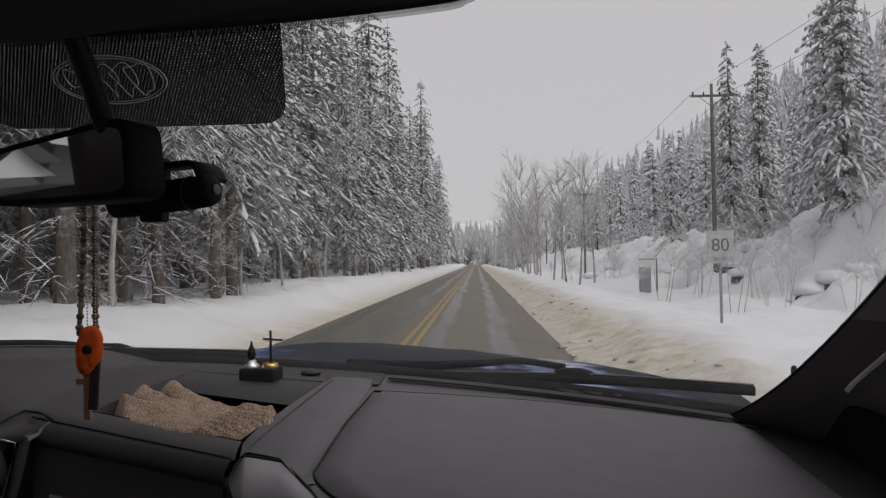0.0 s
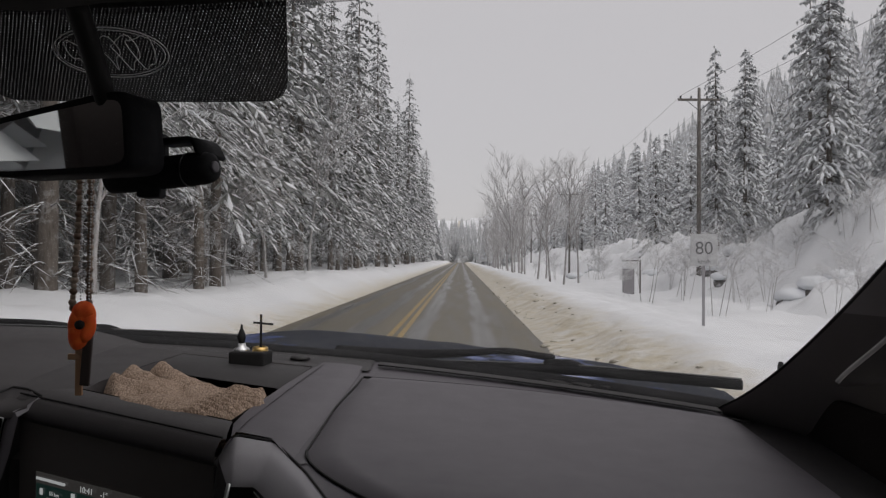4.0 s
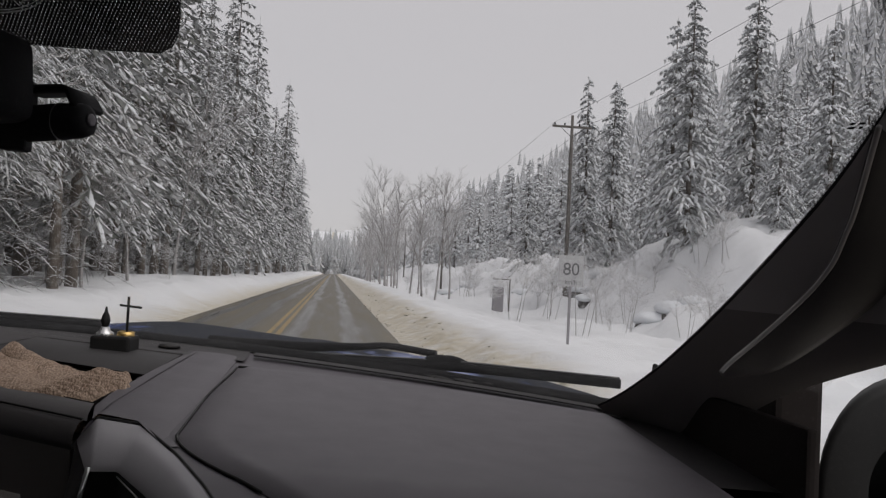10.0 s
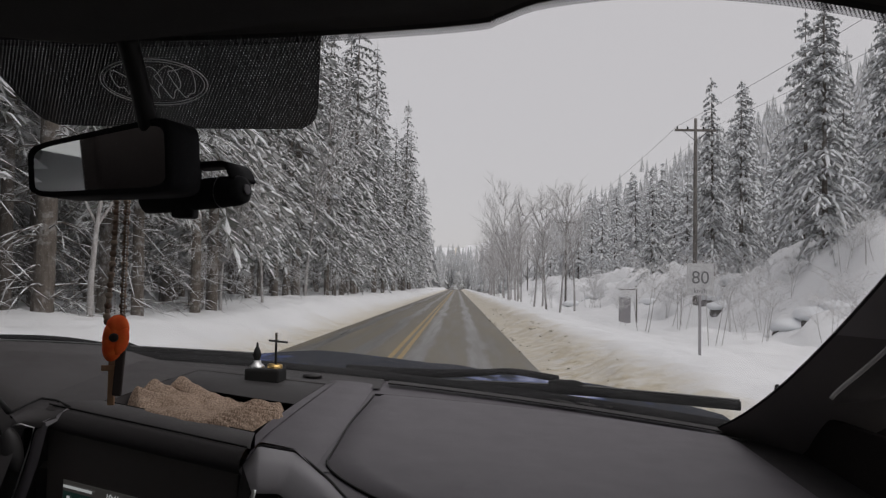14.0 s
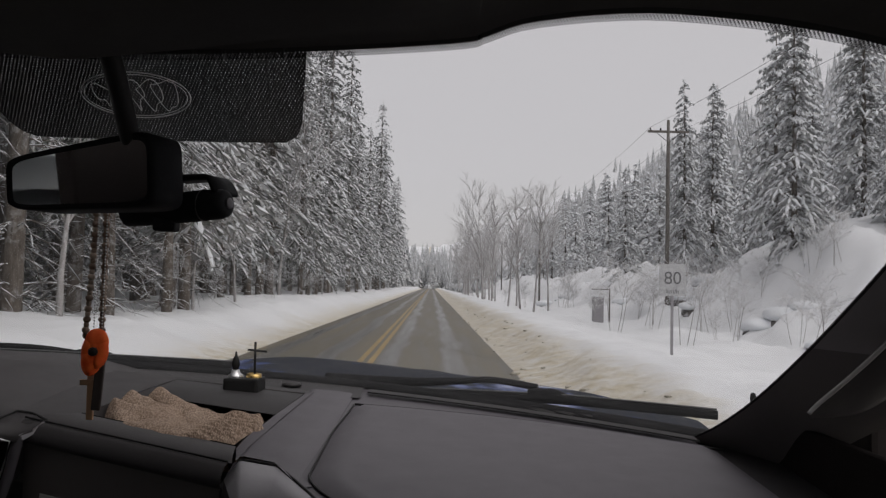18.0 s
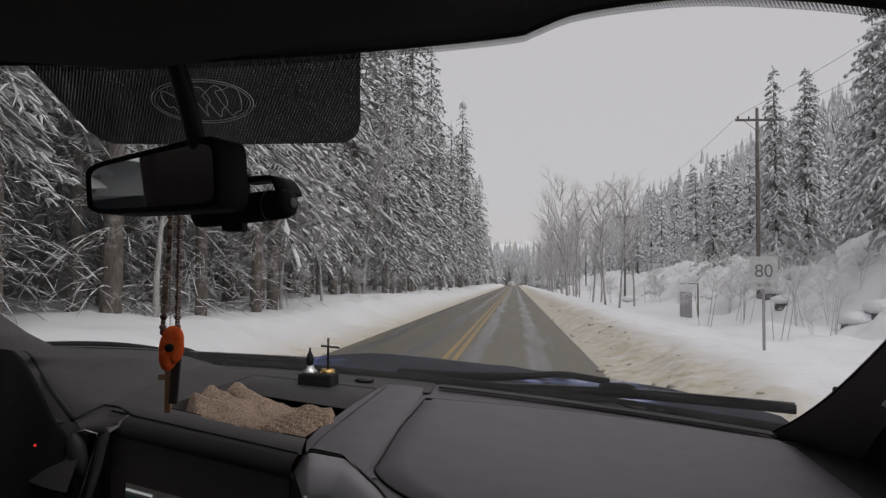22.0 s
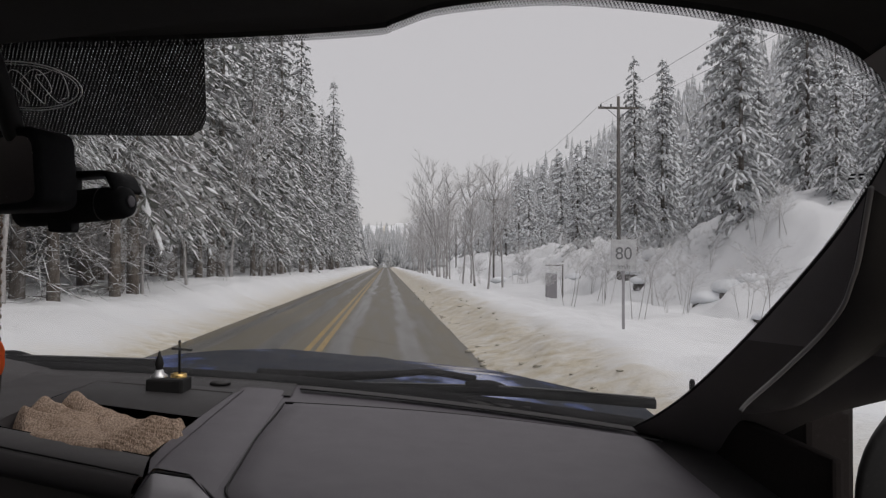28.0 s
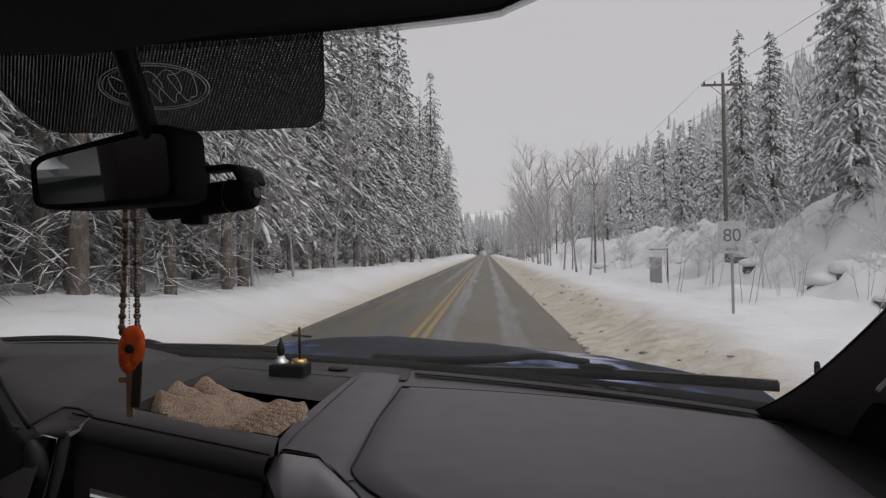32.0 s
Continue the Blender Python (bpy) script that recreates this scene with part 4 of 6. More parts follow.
# grab handle on the pillar
grab = thing("grab_handle", "dark moulded grab handle on the windshield pillar", "grab handle")
hi_e = spline([(0.341, 0.760, -0.108), (0.349, 0.757, -0.098), (0.373, 0.745, -0.0715), (0.398, 0.720, -0.034), (0.401, 0.692, -0.009), (0.393, 0.662, 0.0145), (0.380, 0.630, 0.033), (0.348, 0.560, 0.081)], 40)
lo_e = spline([(0.350, 0.775, -0.115), (0.374, 0.772, -0.113), (0.399, 0.760, -0.104), (0.438, 0.741, -0.070), (0.460, 0.700, -0.029), (0.458, 0.633, 0.040)], 40)
rails = []
for f, out, sink in ((0.0, 0.0, 0.030), (0.0, 0.0, 0.004), (0.04, 0.002, 0.0), (0.14, 0.004, 0.0), (0.5, 0.008, 0.0), (0.86, 0.006, 0.0), (1.0, 0.0, 0.0), (1.0, -0.012, 0.04)):
    rails.append([up(p.x * (1 - f) + q.x * f, p.y * (1 - f) + q.y * f - (out - sink) * ease(0, 0.2, k / 39), p.z * (1 - f) + q.z * f) for k, (p, q) in enumerate(zip(hi_e, lo_e))])
rails[0] = [up(p.x * k, p.y * k, p.z * k) for p, k in zip(hi_e, [1.0] * 5 + [1.05] * 35)]
# one plastic: face coloured darker for shade, edge paler for its highlight
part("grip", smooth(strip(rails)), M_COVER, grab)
part("grip_edge", tube([up(p.x + 0.0005, p.y - 0.001, p.z - 0.0005) for p in hi_e], 0.0021, 8), M_TRIM, grab, "rounded inner edge, paled as a painted highlight")

# doors: a slab with a window opening, both sides
def door(sign, name, sill, front):
    x = 0.50 if sign > 0 else 2 * XC - 0.50
    o = 0.06 * sign
    lo, hi = min(x, x + o), max(x, x + o)
    bm = box((lo, -0.95, -1.3 + EYE), (hi, 1.15, sill + EYE), 0.012)
    box((lo, front, sill - 0.01 + EYE), (hi, 1.02, -0.09 + EYE), 0.008, bm=bm)
    box((lo, -0.95, sill - 0.01 + EYE), (hi, -0.82, 0.4 + EYE), 0.008, bm=bm)
    # the far door's unseen post is widened to darken the mirror's reflection
    box((lo, -0.22, sill - 0.01 + EYE), (hi, -0.10 if sign > 0 else 0.29, 0.4 + EYE), 0.008, bm=bm)
    box((lo, -0.9, (0.17 if sign > 0 else 0.27) + EYE), (hi, 0.60, 0.42 + EYE), 0.008, bm=bm)
    ob = part(name, bm, M_SHADE)
    tagged(ob, "dark door frame with its side window", "door", kind="structure")
    return ob


door(1, "door_1", -0.33, 0.945)
door(-1, "door_2", -0.25, 0.80)
back_bm = box((-1.2, -1.01, -1.3 + EYE), (0.58, -0.95, -0.16 + EYE), 0.01)
box((-1.2, -1.01, 0.20 + EYE), (0.58, -0.95, 0.45 + EYE), 0.01, bm=back_bm)
box((-1.2, -1.01, -0.17 + EYE), (-1.0, -0.95, 0.21 + EYE), 0.01, bm=back_bm)
box((0.38, -1.01, -0.17 + EYE), (0.58, -0.95, 0.21 + EYE), 0.01, bm=back_bm)
back = part("wall_back", back_bm, M_LINER)
tagged(back, "dark rear cabin wall behind the seats", "wall", kind="structure")
box_floor = part("floor", box((-1.12, -0.9, -1.32 + EYE), (0.56, 1.2, -1.28 + EYE), 0.01), M_BLACK)
tagged(box_floor, "black cabin floor", "floor", kind="structure")

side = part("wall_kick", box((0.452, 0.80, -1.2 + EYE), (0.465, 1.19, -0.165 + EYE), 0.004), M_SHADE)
tagged(side, "trim panel at the end of the dashboard, blackened as shade", "trim panel", kind="structure")

# right door mirror outside the side window
dm = thing("door_mirror", "black rounded door mirror housing outside the side window", "door mirror")
dm_rails = []
for grow_, y in ((0.5, 0.992), (0.9, 0.992), (0.97, 0.996), (1.0, 1.01), (1.0, 1.06), (0.93, 1.12), (0.7, 1.16), (0.3, 1.18)):
    dm_rails.append([up(0.728 + 0.75 * (y - 1.0) + 0.14 * grow_ * math.copysign(abs(math.cos(w)) ** 0.87, math.cos(w)), y, -0.277 + 0.145 * grow_ * math.copysign(abs(math.sin(w)) ** 0.87, math.sin(w))) for w in [6.283 * k / 40 for k in range(40)]])
part("housing", strip(dm_rails, True), M_BLACK, dm)
part("mirror_glass", box((0.68, 0.984, -0.355 + EYE), (0.82, 0.990, -0.215 + EYE), 0.002), M_MIRROR, dm)
part("stalk", box((0.55, 1.03, -0.40 + EYE), (0.63, 1.09, -0.33 + EYE), 0.015), M_BLACK, dm)

# ---------------------------------------------------------------- dashboard
dashboard = thing("dashboard", "dark grey grained plastic dashboard with a centre storage tray", "dashboard")


def dash_sheet(x0, x1, yfun0, yfun1, lift, nx=30, ny=16, droop=None):
    vs, fs = [], []
    for j in range(ny + 1):
        for i in range(nx + 1):
            x = x0 + (x1 - x0) * i / nx
            v = j / ny
            y = yfun0(x) + (yfun1(x) - yfun0(x)) * v
            z = dash_z(x, y) + lift
            if droop:
                z += droop(x, y)
            vs.append(up(x, y, z))
    for j in range(ny):
        for i in range(nx):
            k = j * (nx + 1) + i
            fs.append((k, k + 1, k + nx + 2, k + nx + 1))
    return mesh("sheet", vs, fs, True)


def rear_y(x):
    """Where the dash meets the glass."""
    return 1.385 - 0.37 * (x + 0.36) ** 2


def front_drop(x, y):
    """The pad rolls down towards the passenger."""
    d = -0.9 * max(0.0, 0.72 - y) ** 1.5
    return d - 3.0 * max(0.0, x - 0.36) ** 1.3


# passenger side: the base skin and the raised airbag panel
def pad_left(y):
    """Left edge of the passenger pad; it runs in towards the passenger below the vent."""
    return -0.179 + 0.47 * max(0.0, 0.858 - y)


qv = []
for j in range(41):
    for i in range(31):
        y = 0.46 + (1.385 - 0.46) * j / 40
        x = pad_left(y) + (0.45 - pad_left(y)) * i / 30
        y = min(y, rear_y(x) + 0.004)
        qv.append(up(x, y, dash_z(x, y) - 0.004 + front_drop(x, y)))
part("pad", mesh("pad", qv, [(j * 31 + i, j * 31 + i + 1, (j + 1) * 31 + i + 1, (j + 1) * 31 + i) for j in range(40) for i in range(30)], True), M_DASH, dashboard)


def panel_left(y):
    """The airbag panel's left edge: straight, then curving in at the front."""
    return -0.143 + 0.010 * ease(1.0, 1.23, y) + 0.11 * max(0.0, (0.84 - y) / 0.16) ** 1.6


pv, pf = [], []
NX, NY = 30, 30
for j in range(NY + 1):
    for i in range(NX + 1):
        v = j / NY
        u = i / NX
        yl, yr = 0.50 + (1.222 - 0.50) * v, 0.50 + (1.105 - 0.50) * v
        y = yl + (yr - yl) * u + 0.035 * math.sin(math.pi * u) * v
        xl = panel_left(y)
        x = xl + (0.385 - xl) * u
        edge = min(1.0, min(u * 40, (1 - v) * 30, (1 - u) * 30))
        z = dash_z(x, y) + front_drop(x, y) - 0.003 + 0.0075 * math.sqrt(max(0.0, edge))
        pv.append(up(x, y, z))
for j in range(NY):
    for i in range(NX):
        k = j * (NX + 1) + i
        pf.append((k, k + 1, k + NX + 2, k + NX + 1))
part("airbag_panel", mesh("airbag_panel", pv, pf, True), M_DASH, dashboard, "broad smooth grey airbag panel")
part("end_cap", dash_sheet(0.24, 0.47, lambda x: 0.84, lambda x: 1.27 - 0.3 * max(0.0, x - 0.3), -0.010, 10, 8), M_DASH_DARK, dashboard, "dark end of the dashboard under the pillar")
# the shadow gap round it
seam = [on_dash(panel_left(y) - 0.0015, y, front_drop(0, y) - 0.0015) for y in [0.70 + (1.222 - 0.70) * k / 30 for k in range(31)]]
part("seam", tube([p - Vector((0, 0, 0.0008)) for p in seam], 0.0014, 6), M_BLACK, dashboard, "dark gap round the airbag panel")
seam = [on_dash(-0.133 + 0.518 * u, 1.226 - 0.117 * u + 0.035 * math.sin(math.pi * u), -0.002) for u in [k / 24 for k in range(25)]]
part("seam", tube(seam, 0.0018, 6), M_BLACK, dashboard)
# defroster strip by the glass, with louvres
dv = [on_dash(x, rear_y(x) - 0.055, 0.001) for x in [-0.12 + 0.48 * k / 30 for k in range(31)]]
dw = [on_dash(x, rear_y(x) - 0.030, 0.003) for x in [-0.12 + 0.48 * k / 30 for k in range(31)]]
part("defroster_trim", strip([dv, dw]), M_DASH_DARK, dashboard, "dark strip at the foot of the windshield")
part("seam", tube([p + Vector((0, 0, 0.001)) for p in dv], 0.0012, 5), M_BLACK, dashboard)

# ridge that runs from the glass to the vent, between tray and passenger side
ridge = []
for x_f, x_b, lift in ((-0.230, -0.215, -0.008), (-0.227, -0.211, 0.003), (-0.220, -0.200, 0.0055), (-0.185, -0.165, 0.005), (-0.160, -0.146, 0.001), (-0.152, -0.140, -0.006)):
    rail = []
    for k in range(20):
        v = k / 19
        y0 = 0.878 if x_f < -0.215 else (0.864 if x_f < -0.19 else 0.86 - 1.9 * (x_f + 0.183))
        y = y0 + (1.30 - y0) * v
        x = x_f + (x_b - x_f) * v
        rail.append(on_dash(x, y, lift * (1 - 0.6 * v) * (0.25 + 0.75 * ease(0, 0.12, v))))
    ridge.append(rail)
part("ridge", strip(ridge), M_DASH, dashboard, "raised grey rib beside the tray")

# centre: storage tray with its lips
def tray_edge(u, v):
    """Corner-blended plan of the tray: u from left to right, v from front to back."""
    fl, fr, bl, br = (-0.452, 1.010), (-0.240, 0.912), (-0.418, 1.285), (-0.212, 1.250)
    x = (fl[0] * (1 - u) + fr[0] * u) * (1 - v) + (bl[0] * (1 - u) + br[0] * u) * v
    y = (fl[1] * (1 - u) + fr[1] * u) * (1 - v) + (bl[1] * (1 - u) + br[1] * u) * v
    return x, y


rim, mid, low = [], [], []
for side in range(4):
    for k in range(10):
        s = k / 10
        u, v = ((s, 0), (1, s), (1 - s, 1), (0, 1 - s))[side]
        x, y = tray_edge(u, v)
        cx, cy = tray_edge(0.5, 0.5)
        rim.append(on_dash(x, y, 0.004))
        mid.append(on_dash(x + (cx - x) * 0.03, y + (cy - y) * 0.03, -0.002))
        low.append(on_dash(x + (cx - x) * 0.07, y + (cy - y) * 0.07, -0.032))
part("tray_wall", strip([rim, mid, low], True), M_COVER, dashboard, "dark inner wall of the storage tray")
part("tray_floor", mesh("tray_floor", low, [tuple(range(len(low)))]), M_COVER, dashboard)


def border(fa, fb, ta, tb, n=12, lift=0.004, roll=0.004):
    """A lip between two plan lines (front and back edges), rounded along both."""
    rails = []
    for k, dz in ((0.0, -roll), (0.12, 0.0), (0.5, 0.001), (0.88, 0.0), (1.0, -roll * 0.5)):
        rails.append([on_dash(fa[0] + (fb[0] - fa[0]) * s + ((ta[0] - fa[0]) * (1 - s) + (tb[0] - fb[0]) * s) * k,
                              fa[1] + (fb[1] - fa[1]) * s + ((ta[1] - fa[1]) * (1 - s) + (tb[1] - fb[1]) * s) * k, lift + dz) for s in [i / n for i in range(n + 1)]])
    return strip(rails)


part("front_lip", border((-0.500, 0.973), (-0.228, 0.852), (-0.449, 1.012), (-0.238, 0.914)), M_COVER, dashboard, "front lip of the tray")
part("rear_lid", border((-0.425, 1.198), (-0.221, 1.133), (-0.440, 1.34), (-0.200, 1.30), lift=0.002, roll=0.010), M_DASH_DARK, dashboard, "dark lid behind the tray")
part("left_lip", border((-0.526, 0.996), (-0.449, 1.012), (-0.526, 1.37), (-0.418, 1.30)), M_COVER, dashboard)
part("right_lip", border((-0.238, 0.914), (-0.226, 0.862), (-0.210, 1.26), (-0.198, 1.30)), M_DASH, dashboard)
part("rear_shelf", dash_sheet(-0.52, -0.13, lambda x: 1.27, rear_y, -0.001, 20, 6), M_DASH_DARK, dashboard)
# driver's side: a broad hood over the dials
part("driver_pad", dash_sheet(-1.05, -0.522, lambda x: 0.90 + 0.25 * ease(-0.5, -0.9, x), rear_y, 0.0, 24, 30,
     lambda x, y: 0.018 * ease(-0.50, -0.62, x) * ease(0.95, 1.1, y) - 3.0 * max(0.0, 0.99 + 0.25 * ease(-0.5, -0.9, x) - y) ** 1.5), M_COVER, dashboard, "grained grey instrument hood")
part("speaker_cover", lathe([(0.016, 0), (0.015, 0.004), (0.006, 0.006)], 20, Matrix.Translation(on_dash(-0.245, 1.325, 0.0))), M_DASH_DARK, dashboard, "small round light sensor")

part("lower_dash", box((-1.1, 1.0, -1.25 + EYE), (0.5, 1.2, -0.24 + EYE), 0.02), M_DASH_DARK, dashboard)
part("lower_pad", box((-0.02, 0.62, -0.75 + EYE), (0.5, 1.1, -0.27 + EYE), 0.05, 3), M_DASH_DARK, dashboard)
part("column_shroud", box((-1.2, 0.97, -0.7 + EYE), (-0.53, 1.2, -0.172 + EYE), 0.02), M_DASH_DARK, dashboard)

# the front face of the centre stack, with bezel, screen and vents
FA, FB = Vector((-0.500, 0.983, 0)), Vector((-0.228, 0.860, 0))
along = (FB - FA).normalized()
normal = Vector((along.y, -along.x, 0))
if normal.y > 0:
    normal = -normal


def on_face(s, z, out=0.0):
    """A point of the stack's face: s metres from its left corner, z from the eye."""
    p = FA + along * s + normal * (out - 0.30 * (z + 0.185) * 0.0)
    return up(p.x, p.y, z)


W = (FB - FA).length


def brow_rail(dz, out, n=16):
    rail = []
    for k in range(n + 1):
        f = k / n
        p = FA + along * (W * f) + normal * out
        rail.append(up(p.x, p.y, -0.1595 - 0.0225 * f + dz))
    return rail


part("stack_brow", strip([brow_rail(-0.003, 0.008), brow_rail(-0.003, 0.011), brow_rail(-0.006, 0.015), brow_rail(-0.014, 0.020), brow_rail(-0.022, 0.022), brow_rail(-0.028, 0.020), brow_rail(-0.030, 0.010)]), M_COVER, dashboard, "grey brow over the screen")
part("seam", tube([p + Vector((0, 0, 0.0005)) for p in brow_rail(-0.0015, 0.0095)], 0.0012, 5), M_BLACK, dashboard)
part("stack_face", strip([brow_rail(-0.026, 0.010), brow_rail(-0.4, -0.01)]), M_DASH, dashboard, "dark upper face of the centre stack")
scr = thing("touchscreen", "lit navigation touchscreen in a gloss black bezel", "screen")


def slab(s0, s1, z0, z1, out, thick, slope=0.0, slope0=None):
    vs = []
    for o in (out - thick, out):
        for s, z, k in ((s0, z0, slope if slope0 is None else slope0), (s1, z0, slope if slope0 is None else slope0), (s1, z1, slope), (s0, z1, slope)):
            vs.append(on_face(s, z + k * (s - s0), o))
    return mesh("slab", vs, [(0, 1, 2, 3), (7, 6, 5, 4), (0, 4, 5, 1), (1, 5, 6, 2), (2, 6, 7, 3), (3, 7, 4, 0)])


part("bezel", slab(0.004, W - 0.008, -0.50, -0.188, 0.013, 0.02, -0.075, 0.0), M_GLOSS, scr, "gloss black bezel")


def glow(name, colour, strength):
    m = Mat(name, (0.01, 0.01, 0.01), 0.2)
    m.b.inputs["Emission Color"].default_value = (*colour, 1)
    m.b.inputs["Emission Strength"].default_value = strength
    return m.m


G_MAP = glow("map_field", (0.42, 0.40, 0.38), 0.26)
G_BAR = glow("status_bar", (0.045, 0.042, 0.04), 0.5)
G_GREEN = glow("guidance_bar", (0.02, 0.05, 0.043), 0.25)
G_TXT = glow("screen_text", (0.7, 0.72, 0.72), 0.4)
G_ROUTE = glow("route_green", (0.10, 0.55, 0.16), 0.4)
SL = -0.062
part("display", slab(0.033, 0.238, -0.44, -0.246, 0.0140, 0.001, SL), G_BAR, scr, "dark status bar of the display")
part("guidance_bar", slab(0.034, 0.237, -0.44, -0.259, 0.0146, 0.001, SL), G_GREEN, scr, "dark green guidance bar")
part("map", slab(0.052, 0.237, -0.44, -0.283, 0.0152, 0.001, SL), G_MAP, scr, "pale map field")
part("map_corner", slab(0.052, 0.11, -0.44, -0.274, 0.0154, 0.001, SL), G_MAP, scr)
part("route", slab(0.119, 0.1225, -0.44, -0.285, 0.0160, 0.001), G_ROUTE, scr, "green route line")
for zz in (-0.292, -0.308):
    part("side_button", slab(0.036, 0.056, zz - 0.012, zz, 0.0162, 0.001, SL), G_BAR, scr, "dark square side button")
face_turn = Matrix(((along.x, 0, normal.x, 0), (along.y, 0, normal.y, 0), (0, 1, 0, 0), (0, 0, 0, 1)))


def screen_text(text, s, z, size):
    letters("screen_text", text, size, Matrix.Translation(on_face(s, z + SL * (s - 0.034), 0.0170)) @ face_turn @ Matrix.Rotation(SL, 4, "Z"), G_TXT, scr, 0.0002)


screen_text("10:41", 0.116, -0.2530, 0.0095)
screen_text("-1°", 0.143, -0.2530, 0.0090)
screen_text("W", 0.165, -0.2545, 0.0065)
screen_text("Dist.", 0.187, -0.2545, 0.0060)
screen_text("Menu", 0.214, -0.2545, 0.0060)
screen_text("55 km", 0.066, -0.2665, 0.0062)
screen_text("Pacific Rim Hwy \\ HWY-4", 0.170, -0.2690, 0.0068)
for k, (s0, s1, zz) in enumerate(((0.036, 0.082, -0.2515), (0.042, 0.046, -0.2640), (0.092, 0.097, -0.2640))):
    part("text_bar", slab(s0, s1, zz - 0.003 - 0.004 * (k > 0), zz, 0.0164, 0.001, SL), G_TXT, scr, "unreadable line of small text")

# the satin vent pods that frame the stack
vr = thing("air_vent", "satin grey air vent pod with a silver edge", "air vent", group="dash air vents")
pod = [(-0.240, 0.850, -0.2065), (-0.225, 0.873, -0.1850), (-0.181, 0.857, -0.1880), (-0.131, 0.760, -0.1945), (-0.099, 0.687, -0.1995), (-0.072, 0.62, -0.207), (-0.04, 0.55, -0.24)]
inn = [(-0.217, 0.815, -0.223), (-0.209, 0.805, -0.214), (-0.181, 0.79, -0.210), (-0.136, 0.71, -0.213), (-0.110, 0.65, -0.218), (-0.09, 0.60, -0.225), (-0.07, 0.54, -0.25)]


def rail(pts, dx=0.0, dy=0.0, dz=0.0, n=40):
    return [up(p.x + dx, p.y + dy, p.z + dz) for p in spline(pts, n)]


def between(a, b, f):
    return [tuple(p * (1 - f) + q * f for p, q in zip(u, v)) for u, v in zip(a, b)]


def bevelled(pts, n=60):
    """The outline with its corners only slightly eased."""
    out = []
    for a, b in zip(pts, pts[1:]):
        for f in (0.06, 0.3, 0.7, 0.94):
            out.append(tuple(p * (1 - f) + q * f for p, q in zip(a, b)))
    return [pts[0], *out, pts[-1]]


pb, ib = bevelled(pod), bevelled(inn)
part("pod_face", strip([[up(x, y, z - 0.006) for x, y, z in pb], [up(*p) for p in between(pb, ib, 0.03)], [up(x, y, z + 0.001) for x, y, z in between(pb, ib, 0.5)], [up(*p) for p in ib], [up(x - 0.003, y, z - 0.006) for x, y, z in ib]]), M_SATIN, vr, "bevelled satin grey face")
part("pod_gap", tube([up(x + 0.001, y + 0.003, z - 0.0005) for x, y, z in pb], 0.0014, 6), M_BLACK, vr, "dark gap round the pod")
part("pod_collar", strip([[up(x, y + 0.002, z - 0.002) for x, y, z in pb[1:12]], [on_dash(x + 0.010, y + 0.014, -0.003) for x, y, z in pb[1:12]]]), M_DASH, vr, "rim of the dash round the pod")
part("outlet", strip([[up(x - 0.002, y, z - 0.004) for x, y, z in ib], [up(x - 0.004, y + 0.004, z - 0.012) for x, y, z in ib], [up(x - 0.015, y + 0.06, -0.36) for x, y, z in ib]]), M_BLACK, vr, "dark vent opening")
leg_a = [up(-0.230, 0.832, -0.201), up(-0.234, 0.830, -0.236), up(-0.239, 0.826, -0.273), up(-0.25, 0.82, -0.36)]
leg_b = [up(-0.217, 0.815, -0.2215), up(-0.222, 0.815, -0.247), up(-0.227, 0.812, -0.273), up(-0.240, 0.81, -0.36)]
part("pod_leg", strip([[p + Vector((-0.006, 0.02, 0)) for p in leg_a], leg_a, leg_b, [p + Vector((0.01, 0.03, 0)) for p in leg_b]]), M_COVER, vr, "dark upright side of the pod")
part("edge_strip", smooth(mesh("edge_strip", *sweep([up(-0.2079, 0.79, -0.2128), up(-0.2128, 0.79, -0.237), up(-0.2177, 0.79, -0.2627), up(-0.231, 0.79, -0.336)], ring(0.0021, 6, 0.0014), (0, 1, 0)))), M_CHROME, vr, "bright metal edge strip")
part("inner_line", tube(spline([up(-0.183, 0.785, -0.219), up(-0.142, 0.712, -0.226), up(-0.120, 0.66, -0.238), up(-0.112, 0.63, -0.262)], 14), 0.0007, 5), M_CHROME, vr, "fine silver line")
vl = thing("air_vent", "satin grey air vent pod with a silver edge", "air vent", group="dash air vents")
pod_back = [up(-0.540, 0.950, -0.170), up(-0.534, 0.975, -0.163), up(-0.525, 0.995, -0.158), up(-0.501, 0.985, -0.159), up(-0.475, 0.962, -0.163)]
pod_front = [up(-0.526, 0.940, -0.178), up(-0.515, 0.942, -0.177), up(-0.505, 0.944, -0.177), up(-0.497, 0.946, -0.178), up(-0.485, 0.952, -0.171)]
part("pod_top", strip([[p + Vector((0, 0.004, -0.006)) for p in pod_back], pod_back, [(p + q) / 2 + Vector((0, 0, 0.001)) for p, q in zip(pod_back, pod_front)], pod_front, [p + Vector((0, 0.003, -0.008)) for p in pod_front]]), M_COVER, vl, "dark grey top face of the pod")
part("pod_gap", tube([p + Vector((0, 0.002, 0.001)) for p in pod_back], 0.0018, 6), M_BLACK, vl, "dark gap round the pod")
part("pod_bevel", strip([[up(-0.498, 0.946, -0.177), up(-0.486, 0.954, -0.171), up(-0.475, 0.961, -0.162)], [up(-0.493, 0.947, -0.183), up(-0.482, 0.954, -0.176), up(-0.470, 0.961, -0.169)]]), M_SATIN, vl, "paler bevelled corner")
